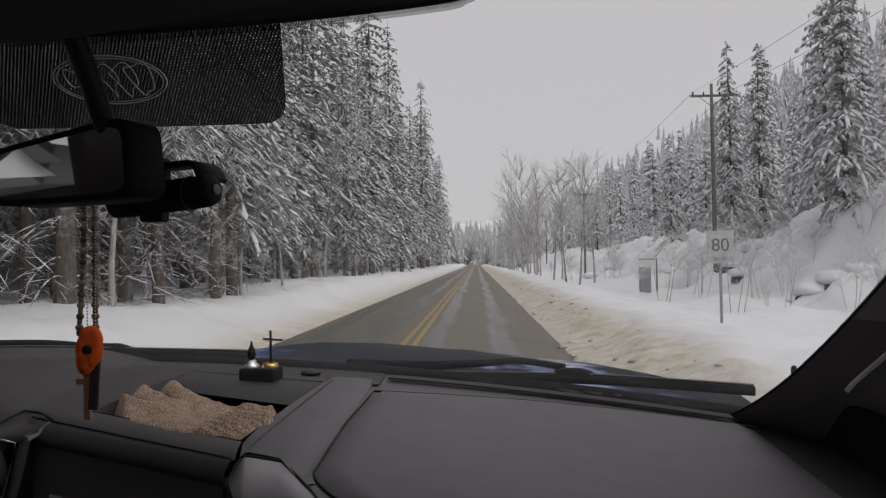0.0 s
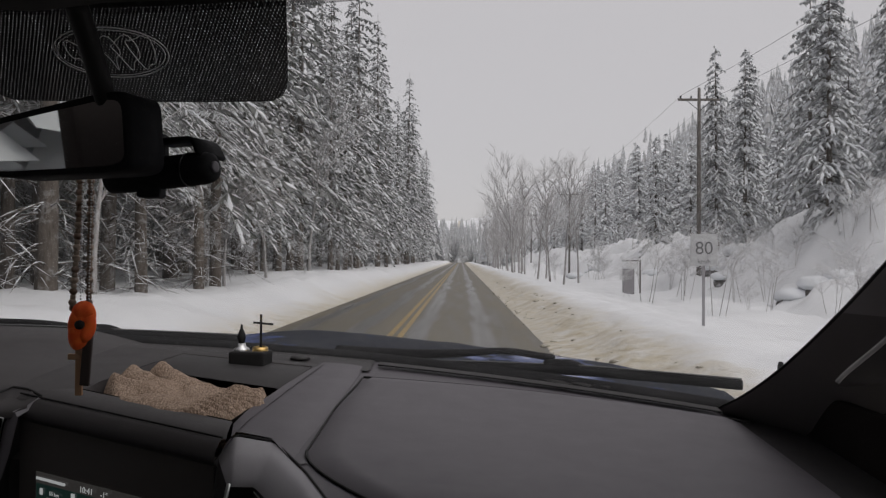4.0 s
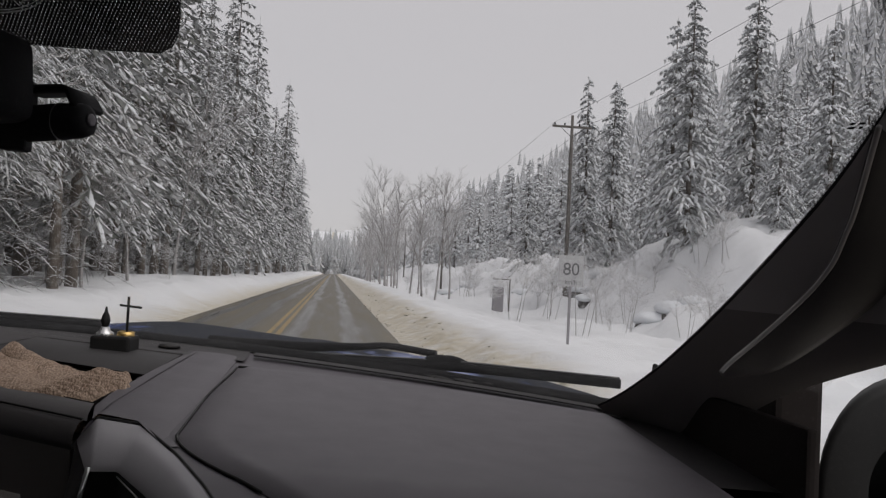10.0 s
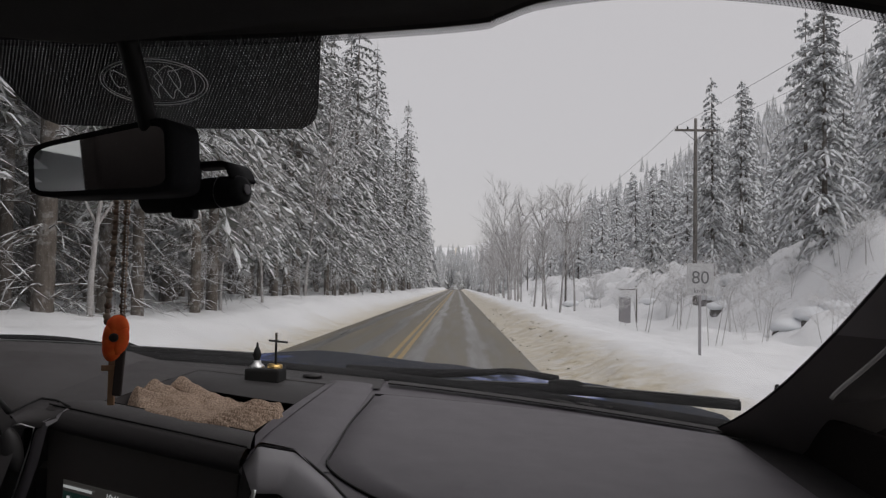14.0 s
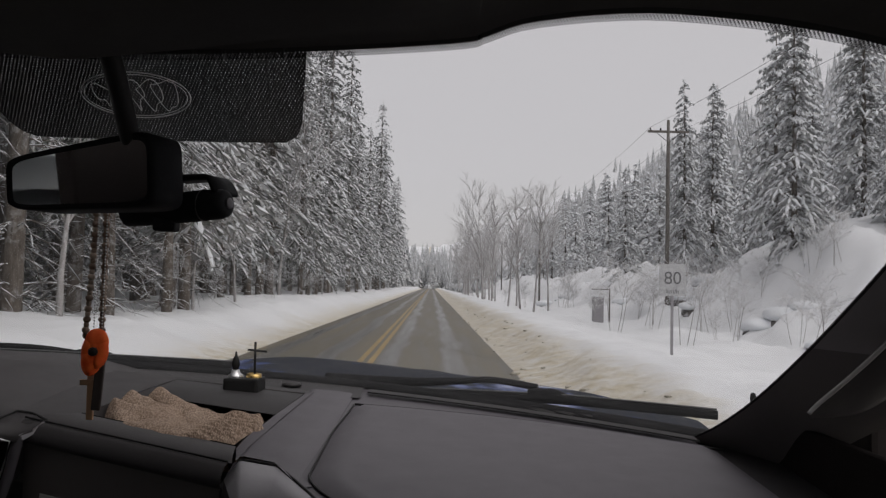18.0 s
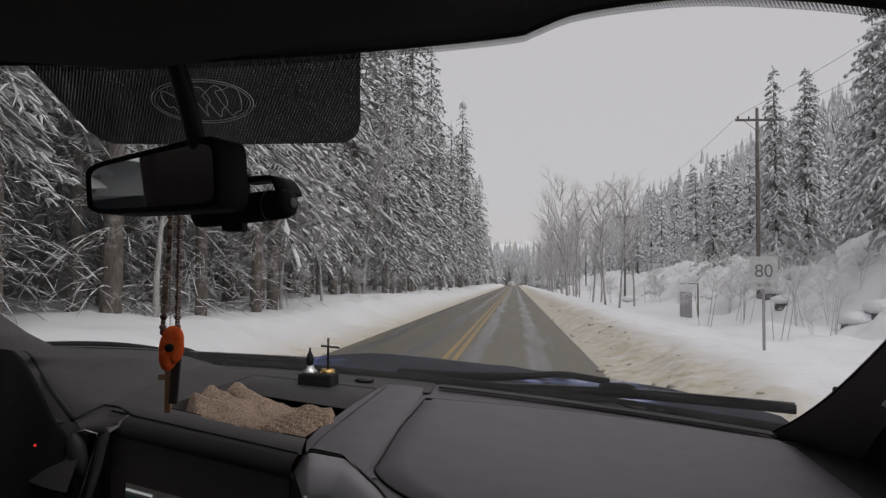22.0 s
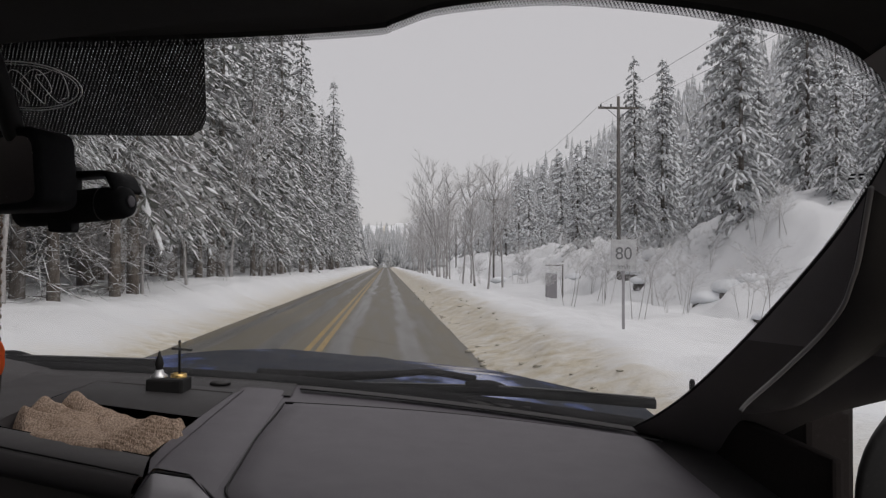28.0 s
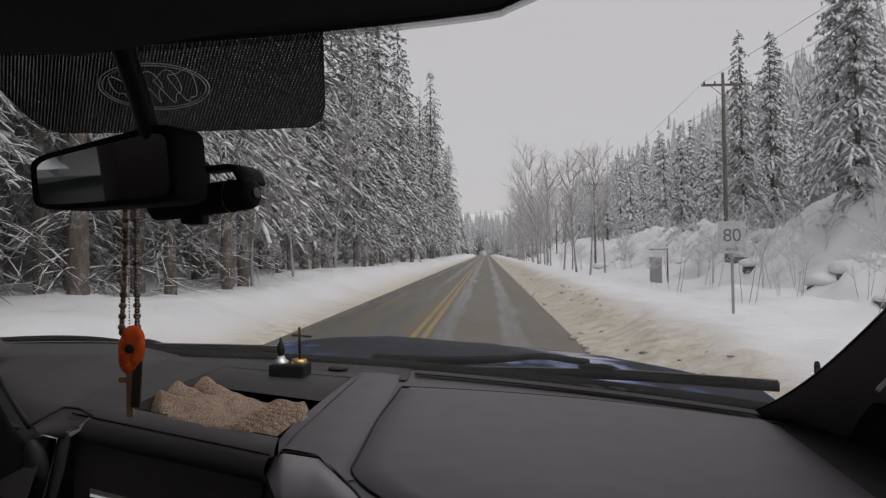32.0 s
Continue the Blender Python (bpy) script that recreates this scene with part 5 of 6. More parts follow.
part("pod_upright", strip([[up(-0.500, 0.950, -0.178), up(-0.509, 0.950, -0.190), up(-0.515, 0.950, -0.218), up(-0.526, 0.950, -0.257), up(-0.531, 0.950, -0.281)], [up(-0.495, 0.945, -0.178), up(-0.500, 0.945, -0.191), up(-0.508, 0.945, -0.220), up(-0.518, 0.945, -0.258), up(-0.524, 0.945, -0.279)], [up(-0.493, 0.950, -0.182), up(-0.496, 0.950, -0.194), up(-0.504, 0.950, -0.228), up(-0.515, 0.950, -0.262), up(-0.520, 0.950, -0.282)]]), M_DASH, vl, "grey upright edge of the pod")
part("edge_strip", tube([up(-0.529, 0.938, -0.181), up(-0.520, 0.938, -0.179), up(-0.504, 0.938, -0.183), up(-0.509, 0.938, -0.207), up(-0.521, 0.938, -0.248), up(-0.527, 0.938, -0.267)], 0.0009, 6), M_CHROME, vl, "thin metal edge round the vent")
part("pod_rim", tube(spline([up(-0.540, 0.938, -0.192), up(-0.553, 0.938, -0.203), up(-0.561, 0.938, -0.226), up(-0.567, 0.938, -0.258), up(-0.569, 0.938, -0.278)], 14), 0.0014, 6), M_DASH, vl, "thin rounded rim of the vent")
part("outlet", strip([[up(-0.60, 0.975, -0.19), up(-0.515, 0.975, -0.182)], [up(-0.60, 0.975, -0.36), up(-0.55, 0.975, -0.36)]]), M_RUBBER, vl, "dark vent opening")
knob = bmesh.new()
bmesh.ops.create_icosphere(knob, subdivisions=3, radius=1.0, matrix=Matrix.Translation(up(-0.530, 0.940, -0.210)) @ Matrix.Rotation(radians(-12), 4, "Y") @ Matrix.Diagonal((0.0125, 0.012, 0.027, 1)))
smooth(part("knob", knob, M_DASH_DARK, vl, "rounded dark vent tab"))

# dial face under its hood, at the driver's end
cluster = thing("instrument_cluster", "black instrument cluster under a dark hood edge", "instrument cluster")
face_top = spline([up(-0.819, 0.930, -0.085), up(-0.670, 0.930, -0.080), up(-0.626, 0.930, -0.081), up(-0.613, 0.930, -0.084), up(-0.597, 0.930, -0.101), up(-0.578, 0.930, -0.133), up(-0.560, 0.930, -0.166), up(-0.546, 0.930, -0.183), up(-0.542, 0.930, -0.198)], 20)
part("face", strip([[Vector((p.x, p.y, EYE - 0.5)) for p in face_top], face_top, [p + Vector((0, 0.012, -0.002)) for p in face_top]]), M_RUBBER, cluster, "black dial face")
part("hood_edge", tube(spline([up(-0.831, 1.259, -0.112), up(-0.812, 1.263, -0.113), up(-0.777, 1.240, -0.116), up(-0.687, 1.119, -0.127), up(-0.574, 0.966, -0.142), up(-0.490, 0.855, -0.152)], 24), 0.0032, 8), M_BLACK, cluster, "dark edge of the instrument hood")
part("warning_light", lathe([(0.0018, 0), (0.0016, 0.001), (0.0006, 0.0014)], 10, Matrix.Translation(up(-0.577, 0.928, -0.197)) @ Matrix.Rotation(radians(90), 4, "X")), glow("warning_red", (0.8, 0.03, 0.02), 0.8), cluster, "tiny red warning light")
foot = strip([[up(-0.956, 1.200, 0.044), up(-0.802, 1.200, -0.050), up(-0.755, 1.200, -0.079), up(-0.715, 1.200, -0.098)], [up(-0.914, 1.150, -0.052), up(-0.769, 1.150, -0.077), up(-0.724, 1.150, -0.087), up(-0.708, 1.190, -0.099)], [up(-0.889, 1.120, -0.118), up(-0.749, 1.120, -0.101), up(-0.705, 1.120, -0.100), up(-0.699, 1.180, -0.103)]])
tagged(part("trim_foot", foot, M_COVER), "dark moulded foot of the far windshield pillar", "pillar trim", kind="structure")

# ---------------------------------------------------------------- mirror, camera, charms
mir = thing("rearview_mirror", "black interior rear-view mirror on a stalk", "rear-view mirror")
mr0, mr1 = Vector((-0.281, 0.716, 0.103)), Vector((-0.428, 0.765, 0.093))     # ends of the glass, near and far
ax = (mr1 - mr0).normalized()
mn = Vector((ax.y, -ax.x, 0)).normalized()
if mn.y > 0:
    mn = -mn


def mirror_pt(s, h, depth):
    """s along the mirror from the near end, h height from its middle, depth away from the glass."""
    p = mr0 + ax * s - mn * (depth - 0.10 * h)
    return up(p.x, p.y, p.z + h)


MW = (mr1 - mr0).length


def mirror_loop(grow_, depth, n=40):
    pts = []
    for k in range(n):
        a = 2 * math.pi * k / n
        c, s_ = math.cos(a), math.sin(a)
        e = 0.27
        u = math.copysign(abs(c) ** e, c)
        v = math.copysign(abs(s_) ** e, s_)
        hw, hh = MW / 2 + grow_, 0.030 + grow_
        hh = hh * (0.985 - 0.165 * u) if v > 0 else hh * (0.74 - 0.13 * u)
        pts.append(mirror_pt(MW / 2 + u * hw, v * hh, depth))
    return pts


glass_loop = mirror_loop(-0.001, 0.0015)
part("mirror_glass", mesh("mirror_glass", glass_loop, [tuple(range(40))]), M_MIRROR, mir, "silvered mirror glass")
part("housing", strip([mirror_loop(-0.001, 0.002), mirror_loop(0.0035, -0.0015), mirror_loop(0.006, 0.006), mirror_loop(0.006, 0.045), mirror_loop(-0.004, 0.058), mirror_loop(-0.02, 0.064)], True), M_RUBBER, mir, "thick black plastic housing")
hb = mirror_loop(-0.02, 0.064)
part("housing_back", mesh("housing_back", hb, [tuple(range(40))]), M_BLACK, mir)
stalk = spline([up(-0.301, 0.668, 0.202), up(-0.3005, 0.690, 0.178), up(-0.301, 0.715, 0.150), up(-0.302, 0.742, 0.120)], 14)
part("stalk", tube(stalk, 0.0092, 12), M_BLACK, mir, "black mounting stalk")

dc = thing("dash_camera", "small black tube dash camera stuck to the windshield", "dash camera")
tA, tB = up(-0.385, 0.935, 0.085), up(-0.252, 0.885, 0.094)
d_ = (tB - tA).normalized()
prof = [(0.010, 0.0), (0.0165, 0.006), (0.0175, 0.03), (0.0178, 0.10), (0.0172, 0.132), (0.0150, 0.140), (0.009, 0.1425)]
rot_ = d_.to_track_quat("Z", "Y").to_matrix().to_4x4()
part("barrel", lathe(prof, 24, Matrix.Translation(tA) @ rot_), M_RUBBER, dc, "black cylindrical camera body")
part("button", lathe([(0.006, 0), (0.006, 0.0015), (0.004, 0.002)], 16, Matrix.Translation(tB + d_ * 0.001) @ rot_), M_DASH, dc, "round button on the end cap")
part("collar", tube([tA + d_ * 0.112 + 0.0182 * (Vector((0, 0, 1)) * math.cos(a) + d_.cross(Vector((0, 0, 1))) * math.sin(a)) for a in [6.283 * k / 24 for k in range(25)]], 0.0006, 5), M_SCREW, dc, "knurled ring")
part("lens_block", box((-0.013, -0.012, -0.026), (0.013, 0.012, -0.010), 0.004, m=Matrix.Translation(tA + d_ * 0.06)), M_RUBBER, dc)
part("bracket", box((-0.028, 0.0, -0.008), (0.0, 0.022, 0.024), 0.004, m=Matrix.Translation(tA + d_ * 0.075 + Vector((0, 0, 0.02)))), M_RUBBER, dc)
bp = spline([up(-0.318, 0.915, 0.1225), up(-0.284, 0.905, 0.1240), up(-0.268, 0.90, 0.1220), up(-0.257, 0.895, 0.1045)], 16)
part("mount_plate", smooth(mesh("mount_plate", *sweep(bp, [(-0.02, -0.0022), (0.02, -0.0022), (0.02, 0.0022), (-0.02, 0.0022)], (0, 0, 1)))), M_RUBBER, dc, "angled black mounting plate")

dc.matrix_basis = Matrix.Translation((0, 0, 0.1 * EYE)) @ Matrix.Diagonal((0.9, 0.9, 0.9, 1))

# charms that hang from the mirror
ros = thing("rosary", "dark beaded rosary cords hanging from the mirror", "rosary")
bead_m = Mat("brown_wood_bead", (0.17, 0.11, 0.075), 0.4)
bead_m.colour(bead_m.ramp(bead_m.random(), (0.1, (0.13, 0.075, 0.05)), (0.6, (0.25, 0.18, 0.13)), (0.95, (0.36, 0.28, 0.22))))
bead = bead_m.m
bm_ = bmesh.new()
bmesh.ops.create_icosphere(bm_, subdivisions=2, radius=0.0035)
bead_me = bpy.data.meshes.new("bead")
bm_.to_mesh(bead_me)
bm_.free()
smooth(bead_me)
bead_me.materials.append(bead)
for xs, xe in ((-0.377, -0.384), (-0.366, -0.367)):
    for k in range(24):
        u = k / 23
        x = xs + (xe - xs) * u ** 1.5
        part("bead", bead_me, None, ros, at=Matrix.Translation(up(x, 0.845, 0.075 - 0.128 * u)) @ Matrix.Diagonal((0.8 if k % 2 else 1.15, 0.8 if k % 2 else 1.15, 1.15, 1)))
part("cord", tube([up(-0.377, 0.845, 0.078), up(-0.380, 0.845, 0.0), up(-0.384, 0.845, -0.055)], 0.0012, 5, up=(0, 1, 0)), bead, ros)
part("cord", tube([up(-0.366, 0.845, 0.078), up(-0.3665, 0.845, 0.0), up(-0.367, 0.845, -0.055)], 0.0012, 5, up=(0, 1, 0)), bead, ros)
wood = Mat("worn_wood", (0.34, 0.19, 0.10), 0.5).m
crx = part("cross", box((-0.0035, -0.002, -0.052), (0.0035, 0.002, 0.0), 0.0008, m=Matrix.Translation(up(-0.376, 0.845, -0.089))), wood, ros, "small wooden cross")
part("crossbar", box((-0.011, -0.002, -0.016), (0.011, 0.002, -0.010), 0.0008, m=Matrix.Translation(up(-0.376, 0.8445, -0.089))), wood, crx)

chain = thing("ball_chain", "fine metal ball chain with a leather fob", "key chain")
cb = bmesh.new()
bmesh.ops.create_icosphere(cb, subdivisions=1, radius=0.0011)
cb_me = bpy.data.meshes.new("ball")
cb.to_mesh(cb_me)
cb.free()
cb_me.materials.append(M_CHROME)
for xs, xe in ((-0.373, -0.374), (-0.364, -0.366)):
    for k in range(44):
        u = k / 43
        part("ball", cb_me, None, chain, at=Matrix.Translation(up(xs + (xe - xs) * u, 0.842, 0.075 - 0.138 * u)))
leather = Mat("dark_leather", (0.03, 0.02, 0.016), 0.6).m
part("fob", box((-0.005, -0.002, -0.058), (0.005, 0.002, 0.0), 0.0018, m=Matrix.Translation(up(-0.365, 0.842, -0.073)) @ Matrix.Rotation(radians(4), 4, "Y")), leather, chain, "dark leather strap fob")
part("split_ring", tube([up(-0.366 + 0.006 * math.cos(a), 0.842, -0.060 + 0.006 * math.sin(a)) for a in [6.283 * k / 16 for k in range(17)]], 0.0007, 5, up=(0, 1, 0)), M_CHROME, chain, "small split ring")

pop = thing("poppy_charm", "bright orange-red felt poppy with a black centre", "poppy charm")
felt = Mat("red_felt", (0.72, 0.07, 0.012), 0.85)
felt.colour(felt.ramp(felt.noise(120, 4), (0.3, (0.86, 0.085, 0.012)), (0.7, (0.95, 0.16, 0.025))))
felt.bump(felt.noise(900, 2), 0.4, 0.0006)
pm = Matrix.Translation(up(-0.3705, 0.838, -0.069)) @ Matrix.Rotation(radians(90), 4, "X") @ Matrix.Rotation(radians(-8), 4, "Z")
for dx, dy, sx, sy in ((0.0005, 0.010, 0.0125, 0.014), (-0.002, -0.011, 0.0105, 0.015), (0.004, 0.0, 0.0105, 0.018), (-0.004, -0.001, 0.0100, 0.019)):
    vs = [pm @ Vector((dx, dy, 0.004))]
    for rr, hz in ((0.55, 0.0035), (1.0, 0.0005), (0.97, -0.0015)):
        vs += [pm @ Vector((dx + sx * rr * math.cos(a), dy + sy * rr * math.sin(a), hz + dx * 0.1 + 0.0008 * math.sin(3 * a))) for a in [6.283 * k / 24 for k in range(24)]]
    fs = [(0, 1 + k, 1 + (k + 1) % 24) for k in range(24)]
    for r_i in range(2):
        fs += [(1 + r_i * 24 + k, 1 + (r_i + 1) * 24 + k, 1 + (r_i + 1) * 24 + (k + 1) % 24, 1 + r_i * 24 + (k + 1) % 24) for k in range(24)]
    part("petal", mesh("petal", vs, fs, True), felt.m, pop)
part("centre", lathe([(0.0048, 0.004), (0.0045, 0.007), (0.002, 0.008)], 16, pm), M_BLACK, pop, "black button centre")

# figurine box on the lid: dark block with two cups, bulb and crucifix
fb = thing("ornament_stand", "dark wooden block with a bulb ornament and a thin crucifix", "ornament")
fx0, fy0 = -0.305, 1.252
fz = dash_z(fx0, fy0) + 0.004
part("block", box((-0.027, -0.022, -0.006), (0.027, 0.022, 0.017), 0.004, m=Matrix.Translation(up(fx0, fy0, fz)) @ Matrix.Rotation(radians(-6), 4, "Z")), M_BLACK, fb, "dark wooden base block")
part("silver_cup", lathe([(0.0095, 0), (0.012, 0.004), (0.0115, 0.009), (0.007, 0.012), (0.0055, 0.017)], 20, Matrix.Translation(up(fx0 - 0.014, fy0, fz + 0.011))), M_CHROME, fb, "silver screw cup")
part("bulb", lathe([(0.003, 0), (0.005, 0.006), (0.0065, 0.011), (0.0048, 0.019), (0.0022, 0.024), (0.0016, 0.029), (0.0006, 0.031)], 16, Matrix.Translation(up(fx0 - 0.014, fy0, fz + 0.025))), M_BLACK, fb, "dark pointed bulb")
part("gold_cup", lathe([(0.0105, 0), (0.012, 0.004), (0.0115, 0.011), (0.0085, 0.012), (0.008, 0.007)], 20, Matrix.Translation(up(fx0 + 0.014, fy0, fz + 0.011))), M_BRASS, fb, "brass cup")
part("crucifix", box((-0.0017, -0.0015, 0.0), (0.0017, 0.0015, 0.052), 0.0005, m=Matrix.Translation(up(fx0 + 0.015, fy0, fz + 0.019))), M_BLACK, fb, "thin black crucifix")
part("crossbar", box((-0.0150, -0.0013, 0.037), (0.0150, 0.0013, 0.0402), 0.0005, m=Matrix.Translation(up(fx0 + 0.015, fy0 - 0.0003, fz + 0.019)) @ Matrix.Rotation(radians(5), 4, "Y")), M_BLACK, fb)

# knitted glove in the tray
wool = Mat("beige_wool", (0.36, 0.25, 0.19), 0.95, spec=0.1)
wv = wool.t.nodes.new("ShaderNodeTexVoronoi")
wv.inputs["Scale"].default_value = 1.0
knit_map = wool.t.nodes.new("ShaderNodeMapping")
knit_map.inputs["Rotation"].default_value = (0, 0, 0.6)
knit_map.inputs["Scale"].default_value = (430, 230, 300)
wool.link(wool.co, knit_map.inputs[0])
wool.link(knit_map.outputs[0], wv.inputs["Vector"])
wool.colour(wool.mix(wool.ramp(wv.outputs["Distance"], (0.2, 0.0), (0.75, 0.6)), wool.ramp(wool.noise(60, 4), (0.3, (0.335, 0.245, 0.185)), (0.7, (0.45, 0.345, 0.27))), (0.11, 0.073, 0.052)))
wool.bump(wv.outputs["Distance"], 0.9, 0.002)
glove = thing("glove", "beige knitted wool glove lying in the tray", "glove")
glove_plan = [(-0.444, 1.058), (-0.447, 1.088), (-0.437, 1.122), (-0.414, 1.160), (-0.392, 1.166), (-0.362, 1.128), (-0.305, 1.088), (-0.234, 1.072), (-0.216, 0.992), (-0.247, 0.925), (-0.278, 0.915), (-0.333, 0.926), (-0.397, 0.962)]


def to_line(px, py, ax_, ay_, bx, by):
    """Distance to a stretch, and how far along it."""
    dx, dy = bx - ax_, by - ay_
    f = min(1.0, max(0.0, ((px - ax_) * dx + (py - ay_) * dy) / (dx * dx + dy * dy)))
    return math.hypot(px - ax_ - f * dx, py - ay_ - f * dy), f


def within(px, py, poly):
    hit = False
    for (x1, y1), (x2, y2) in zip(poly, poly[1:] + poly[:1]):
        if (y1 > py) != (y2 > py) and px < x1 + (x2 - x1) * (py - y1) / (y2 - y1):
            hit = not hit
    return hit


fingers = [(-0.436, 1.070, -0.370, 1.020), (-0.430, 1.112, -0.360, 1.050), (-0.401, 1.150, -0.340, 1.070)]
clefts = [(-0.452, 1.092, -0.385, 1.040), (-0.428, 1.140, -0.365, 1.068)]
creases = [(-0.415, 0.985, -0.345, 1.010), (-0.350, 1.075, -0.310, 0.965), (-0.300, 1.085, -0.275, 1.000), (-0.375, 0.945, -0.300, 0.955)]
gvs, gfs, cfs = [], [], []
N, K = 116, 124
for j in range(K + 1):
    for i in range(N + 1):
        x, y = -0.455 + 0.248 * i / N, 0.866 + 0.308 * j / K
        d_in = min(to_line(x, y, *a, *b)[0] for a, b in zip(glove_plan, glove_plan[1:] + glove_plan[:1]))
        d_in = (d_in if within(x, y, glove_plan) else -d_in) + 0.004 * noise.noise((x * 60, y * 45, 1))
        e = min(1.0, max(0.0, d_in / 0.016))
        body = math.sqrt(e * (2 - e))
        z = -0.030 + 0.036 * body
        z += body * (0.0035 * noise.noise((x * 24, y * 12, 2)) + 0.002 * noise.noise((x * 70, y * 34, 4)))
        for ln in fingers:
            q, f = to_line(x, y, *ln)
            z += body * 0.011 * math.exp(-(q / 0.0125) ** 2) * (1 - 0.65 * f)
        for ln in clefts:
            q, f = to_line(x, y, *ln)
            z -= body * 0.026 * math.exp(-(q / 0.006) ** 2) * (1 - f * f)
        for ln in creases:
            q, f = to_line(x, y, *ln)
            z -= body * 0.004 * math.exp(-(q / 0.009) ** 2) * math.sin(math.pi * min(1, f + 0.15))
        cuff = ease(-0.305, -0.28, x - 0.15 * (y - 0.98))
        z += body * cuff * (-0.003 + 0.0075 * abs(math.sin(3.1416 * (y + 0.55 * x + 0.006 * noise.noise((x * 40, y * 10, 8))) / 0.017)))
        gvs.append(up(x, y, dash_z(x, y) + z))
for j in range(K):
    for i in range(N):
        k = j * (N + 1) + i
        if max(gvs[q].z - EYE - dash_z(gvs[q].x, gvs[q].y) for q in (k, k + 1, k + N + 2, k + N + 1)) > -0.0295:
            (cfs if gvs[k].x - 0.15 * (gvs[k].y - 0.98) > -0.282 else gfs).append((k, k + 1, k + N + 2, k + N + 1))
part("knit", mesh("knit", gvs, gfs, True), wool.m, glove, "plain-knit palm and fingers")
part("cuff", mesh("cuff", gvs, cfs, True), wool.m, glove, "ribbed folded cuff")

# ---------------------------------------------------------------- outside the glass: cowl, wipers, hood
cowl_a = [up(x, rear_y(x) + 0.01, dash_z(x, rear_y(x)) - 0.006) for x in [XC - 0.76 + 1.52 * k / 40 for k in range(41)]]
cowl_b = [Vector((p.x, p.y + 0.07, p.z - 0.004)) for p in cowl_a]
cowl_c = [Vector((p.x, p.y + 0.16, p.z - 0.015)) for p in cowl_a]
def hood_z(x, y):
    """A tall, gently crowned hood with two raised creases."""
    d = abs(x - XC)
    z = -0.163 - 0.108 * math.sqrt(d * d + 0.0016) - 0.16 * max(0.0, d - 0.62) ** 1.2
    return z - (0.098 * (y - 1.9) if y > 1.7 else -0.0196 + 0.07 * (1.7 - y)) - 0.05 * max(0.0, y - 2.4) ** 2 + 0.004 * math.exp(-((d - 0.30) / 0.03) ** 2)


cowl_d = [up(p.x, 1.455, hood_z(p.x, 1.44) - 0.004) for p in cowl_a]
cowl = part("cowl", strip([cowl_a, cowl_b, cowl_c, cowl_d]), M_COWL)
part("glass_seal", tube([p + Vector((0, -0.004, 0.008)) for p in cowl_a], 0.008, 8), M_RUBBER, cowl, "black rubber seal at the foot of the glass")
tagged(cowl, "grey plastic cowl panel below the windshield", "cowl panel", kind="structure")


hv, hf = [], []
for j in range(21):
    for i in range(49):
        x, y = XC - 0.85 + 1.7 * i / 48, 1.40 + 1.45 * j / 20
        hv.append(up(x, y + 0.02 * math.cos(x - XC), hood_z(x, y)))
for j in range(20):
    for i in range(48):
        k = j * 49 + i
        hf.append((k, k + 1, k + 50, k + 49))
hood = thing("truck_hood", "dirty blue truck hood beyond the windshield", "truck hood")
part("panel", mesh("hood", hv, hf, True), M_PAINT, hood)
for i, nm in ((0, "fender"), (48, "fender")):       # the sides and the nose close the engine bay
    edge = [hv[i] + Vector((0, -0.24, 0.0)), *[hv[j * 49 + i] for j in range(21)]]
    sx = -1 if i == 0 else 1
    part(nm, strip([edge, [p + Vector((0.05 * sx, 0, -0.05)) for p in edge], [Vector((p.x + 0.07 * sx, p.y, EYE - 0.75)) for p in edge], [Vector((p.x + 0.04 * sx, p.y, EYE - 1.25)) for p in edge]]), M_PAINT, hood, "blue front fender")
nose = [hv[20 * 49 + i] for i in range(49)]
part("nose", strip([nose, [p + Vector((0, 0.05, -0.05)) for p in nose], [Vector((p.x, p.y + 0.06, EYE - 0.8)) for p in nose], [Vector((p.x, p.y + 0.02, EYE - 1.3)) for p in nose]]), M_PAINT, hood, "blue upright nose")


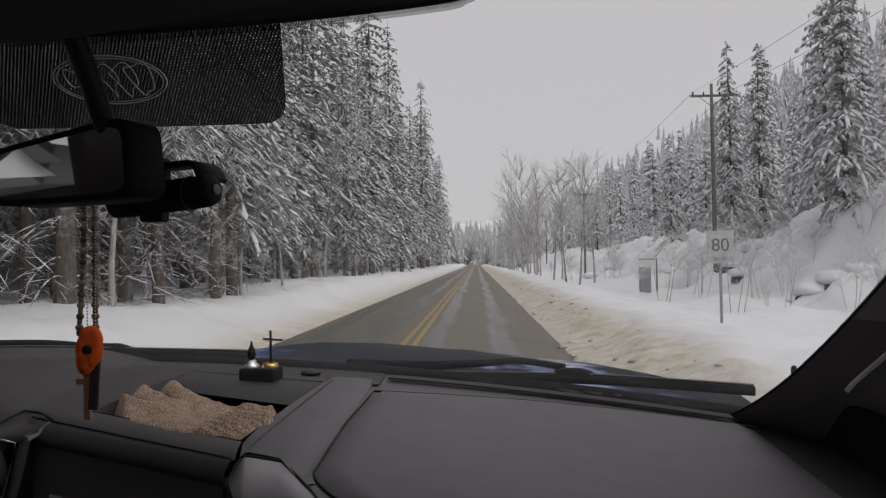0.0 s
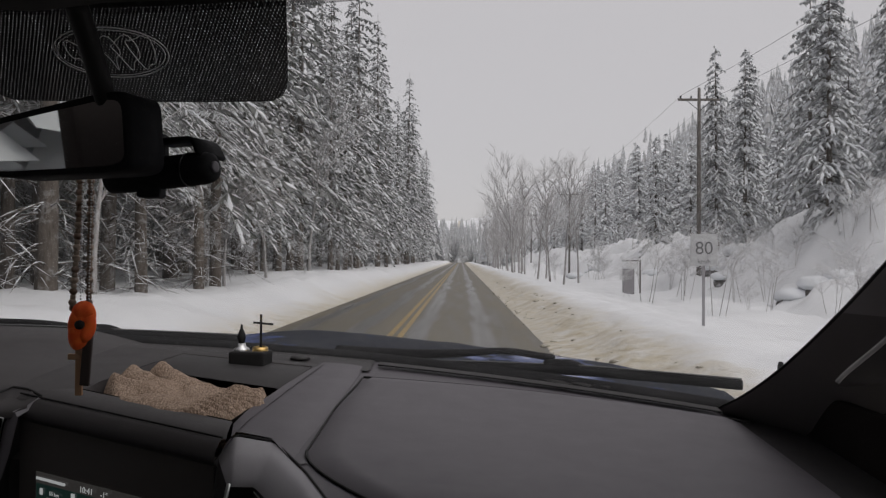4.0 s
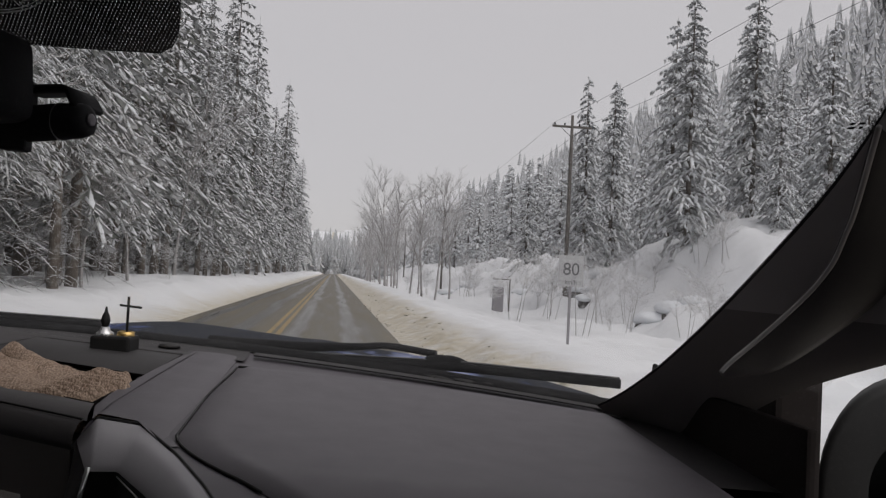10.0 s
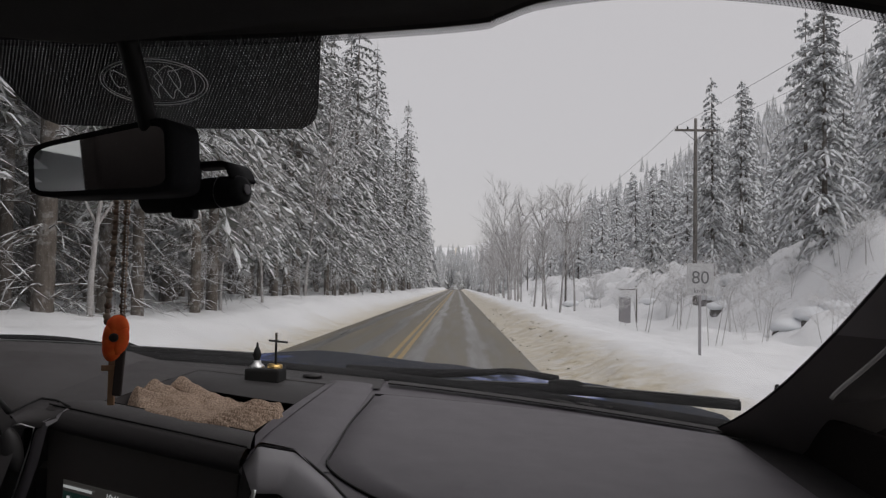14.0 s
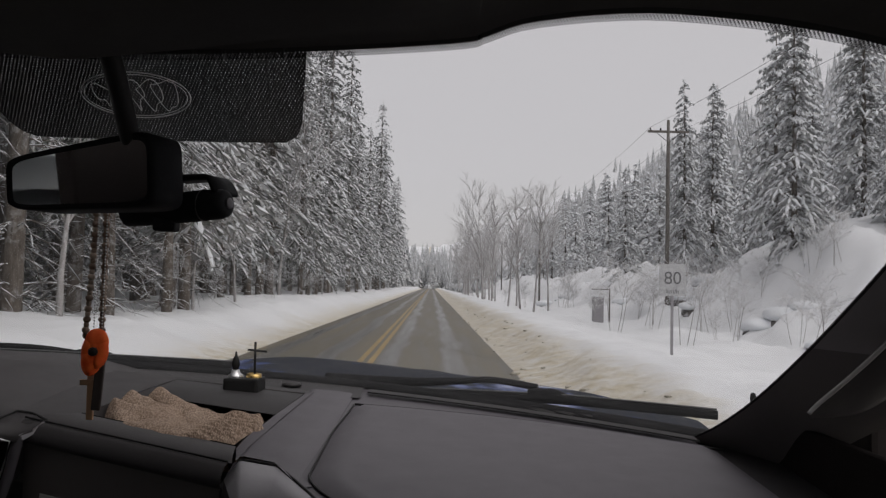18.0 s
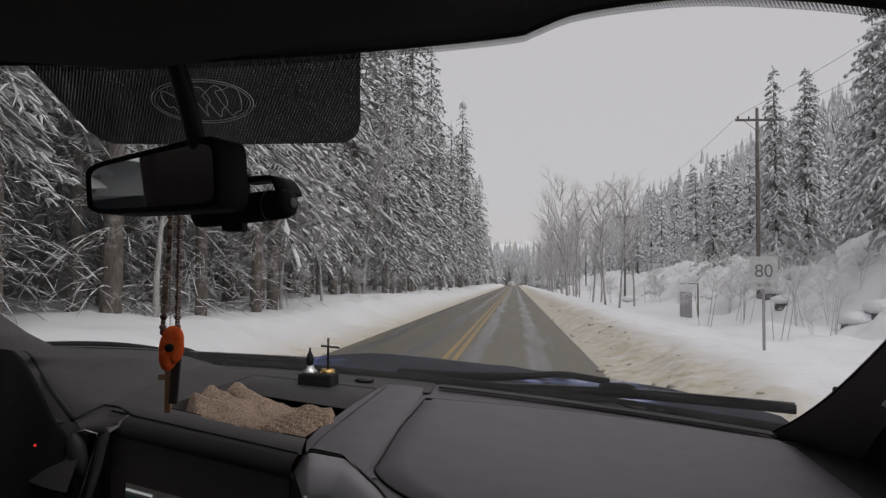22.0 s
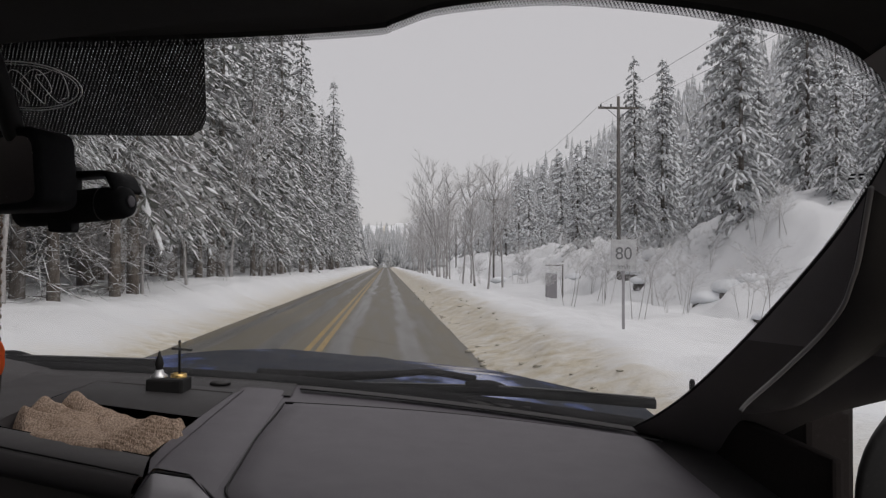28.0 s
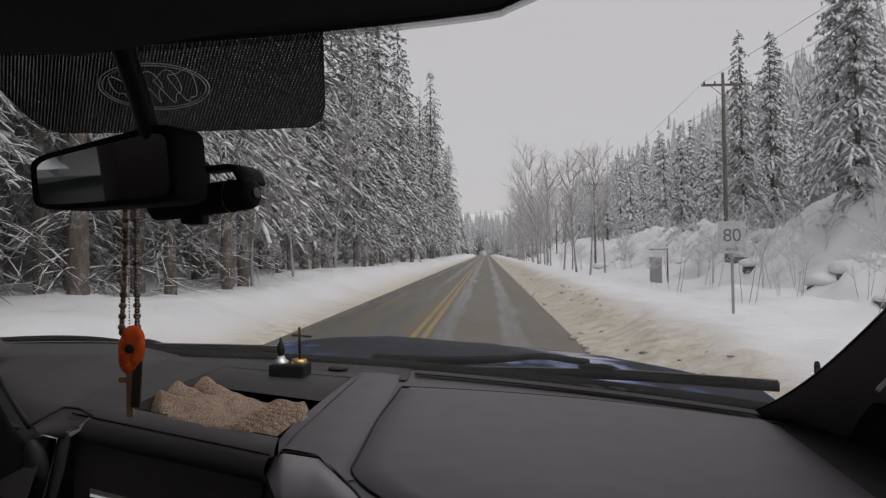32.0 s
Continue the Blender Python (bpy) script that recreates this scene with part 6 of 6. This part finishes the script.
def wiper(pts, arm, taper, cover, name_label):
    ob = thing("wiper", name_label, "wiper", group="windshield wipers")
    line = spline(pts, 24)
    part("blade", smooth(mesh("blade", *sweep(line, [(-0.003, -0.007), (0.003, -0.007), (0.0045, 0.0), (0.0025, 0.006), (-0.0025, 0.006), (-0.0045, 0.0)]))), M_RUBBER, ob, "black rubber wiper blade")
    part("spine", tube([p + Vector((0, 0.004, 0.0075)) for p in line], 0.0018, 6), M_SCREW, ob, "thin steel spine")
    part("arm", smooth(mesh("arm", *sweep(spline(arm, 20), ring(0.007, 10, 0.0055), (0, 0, 1), [taper + (1 - taper) * min(1.0, k / 11) for k in range(20)]))), M_RUBBER, ob, "black wiper arm")
    vs, fs = [], []
    for k in range(13):          # domed cover where arm and blade meet
        f = k / 12
        p = cover[0].lerp(cover[1], f)
        h = 0.021 * math.sin(math.pi * min(1.0, f * 1.25 + 0.18 * (f < 0.3))) ** 0.7 if 0 < k < 12 else 0.002
        for a in range(9):
            w = math.pi * a / 8
            vs.append(p + Vector((0, 0.014 * math.cos(w), max(0.0, h) * math.sin(w))))
    fs = [(k * 9 + a, k * 9 + a + 1, (k + 1) * 9 + a + 1, (k + 1) * 9 + a) for k in range(12) for a in range(8)]
    part("joint_cover", mesh("joint_cover", vs, fs, True), M_RUBBER, ob, "domed black joint cover")
    return ob


wiper([up(-0.06, 1.36, -0.172), up(0.168, 1.30, -0.171), up(0.285, 1.26, -0.174), up(0.403, 1.19, -0.175)],
      [up(-0.20, 1.42, -0.158), up(-0.065, 1.39, -0.158), up(0.028, 1.38, -0.154), up(0.084, 1.37, -0.150), up(0.154, 1.33, -0.156)], 1.9,
      (up(0.130, 1.32, -0.176), up(0.235, 1.295, -0.176)), "black wiper parked along the foot of the windshield")
wiper([up(-0.98, 1.30, -0.118), up(-0.74, 1.37, -0.122), up(-0.56, 1.39, -0.130), up(-0.36, 1.40, -0.138)],
      [up(-1.05, 1.36, -0.124), up(-0.86, 1.41, -0.114), up(-0.72, 1.42, -0.114), up(-0.60, 1.41, -0.126)], 1.0,
      (up(-0.64, 1.40, -0.134), up(-0.52, 1.40, -0.136)), "black wiper on the far side of the windshield")
part("washer_nozzle", lathe([(0.0045, 0.0), (0.0048, 0.016), (0.004, 0.021), (0.002, 0.023)], 12, Matrix.Translation(up(0.498, 1.30, -0.178))), M_RUBBER, cowl, "small black rounded post")
for k in range(4):
    x = 0.150 + 0.030 * k
    part("cowl_louvre", mesh("cowl_louvre", *sweep([up(x - 0.012, 1.300 - 0.004 * k, -0.1835 - 0.0010 * k), up(x + 0.022, 1.262 - 0.004 * k, -0.1875 - 0.0010 * k)], ring(0.008, 6, 0.0014))), M_BLACK, cowl, "dark slanted slot of the cowl")
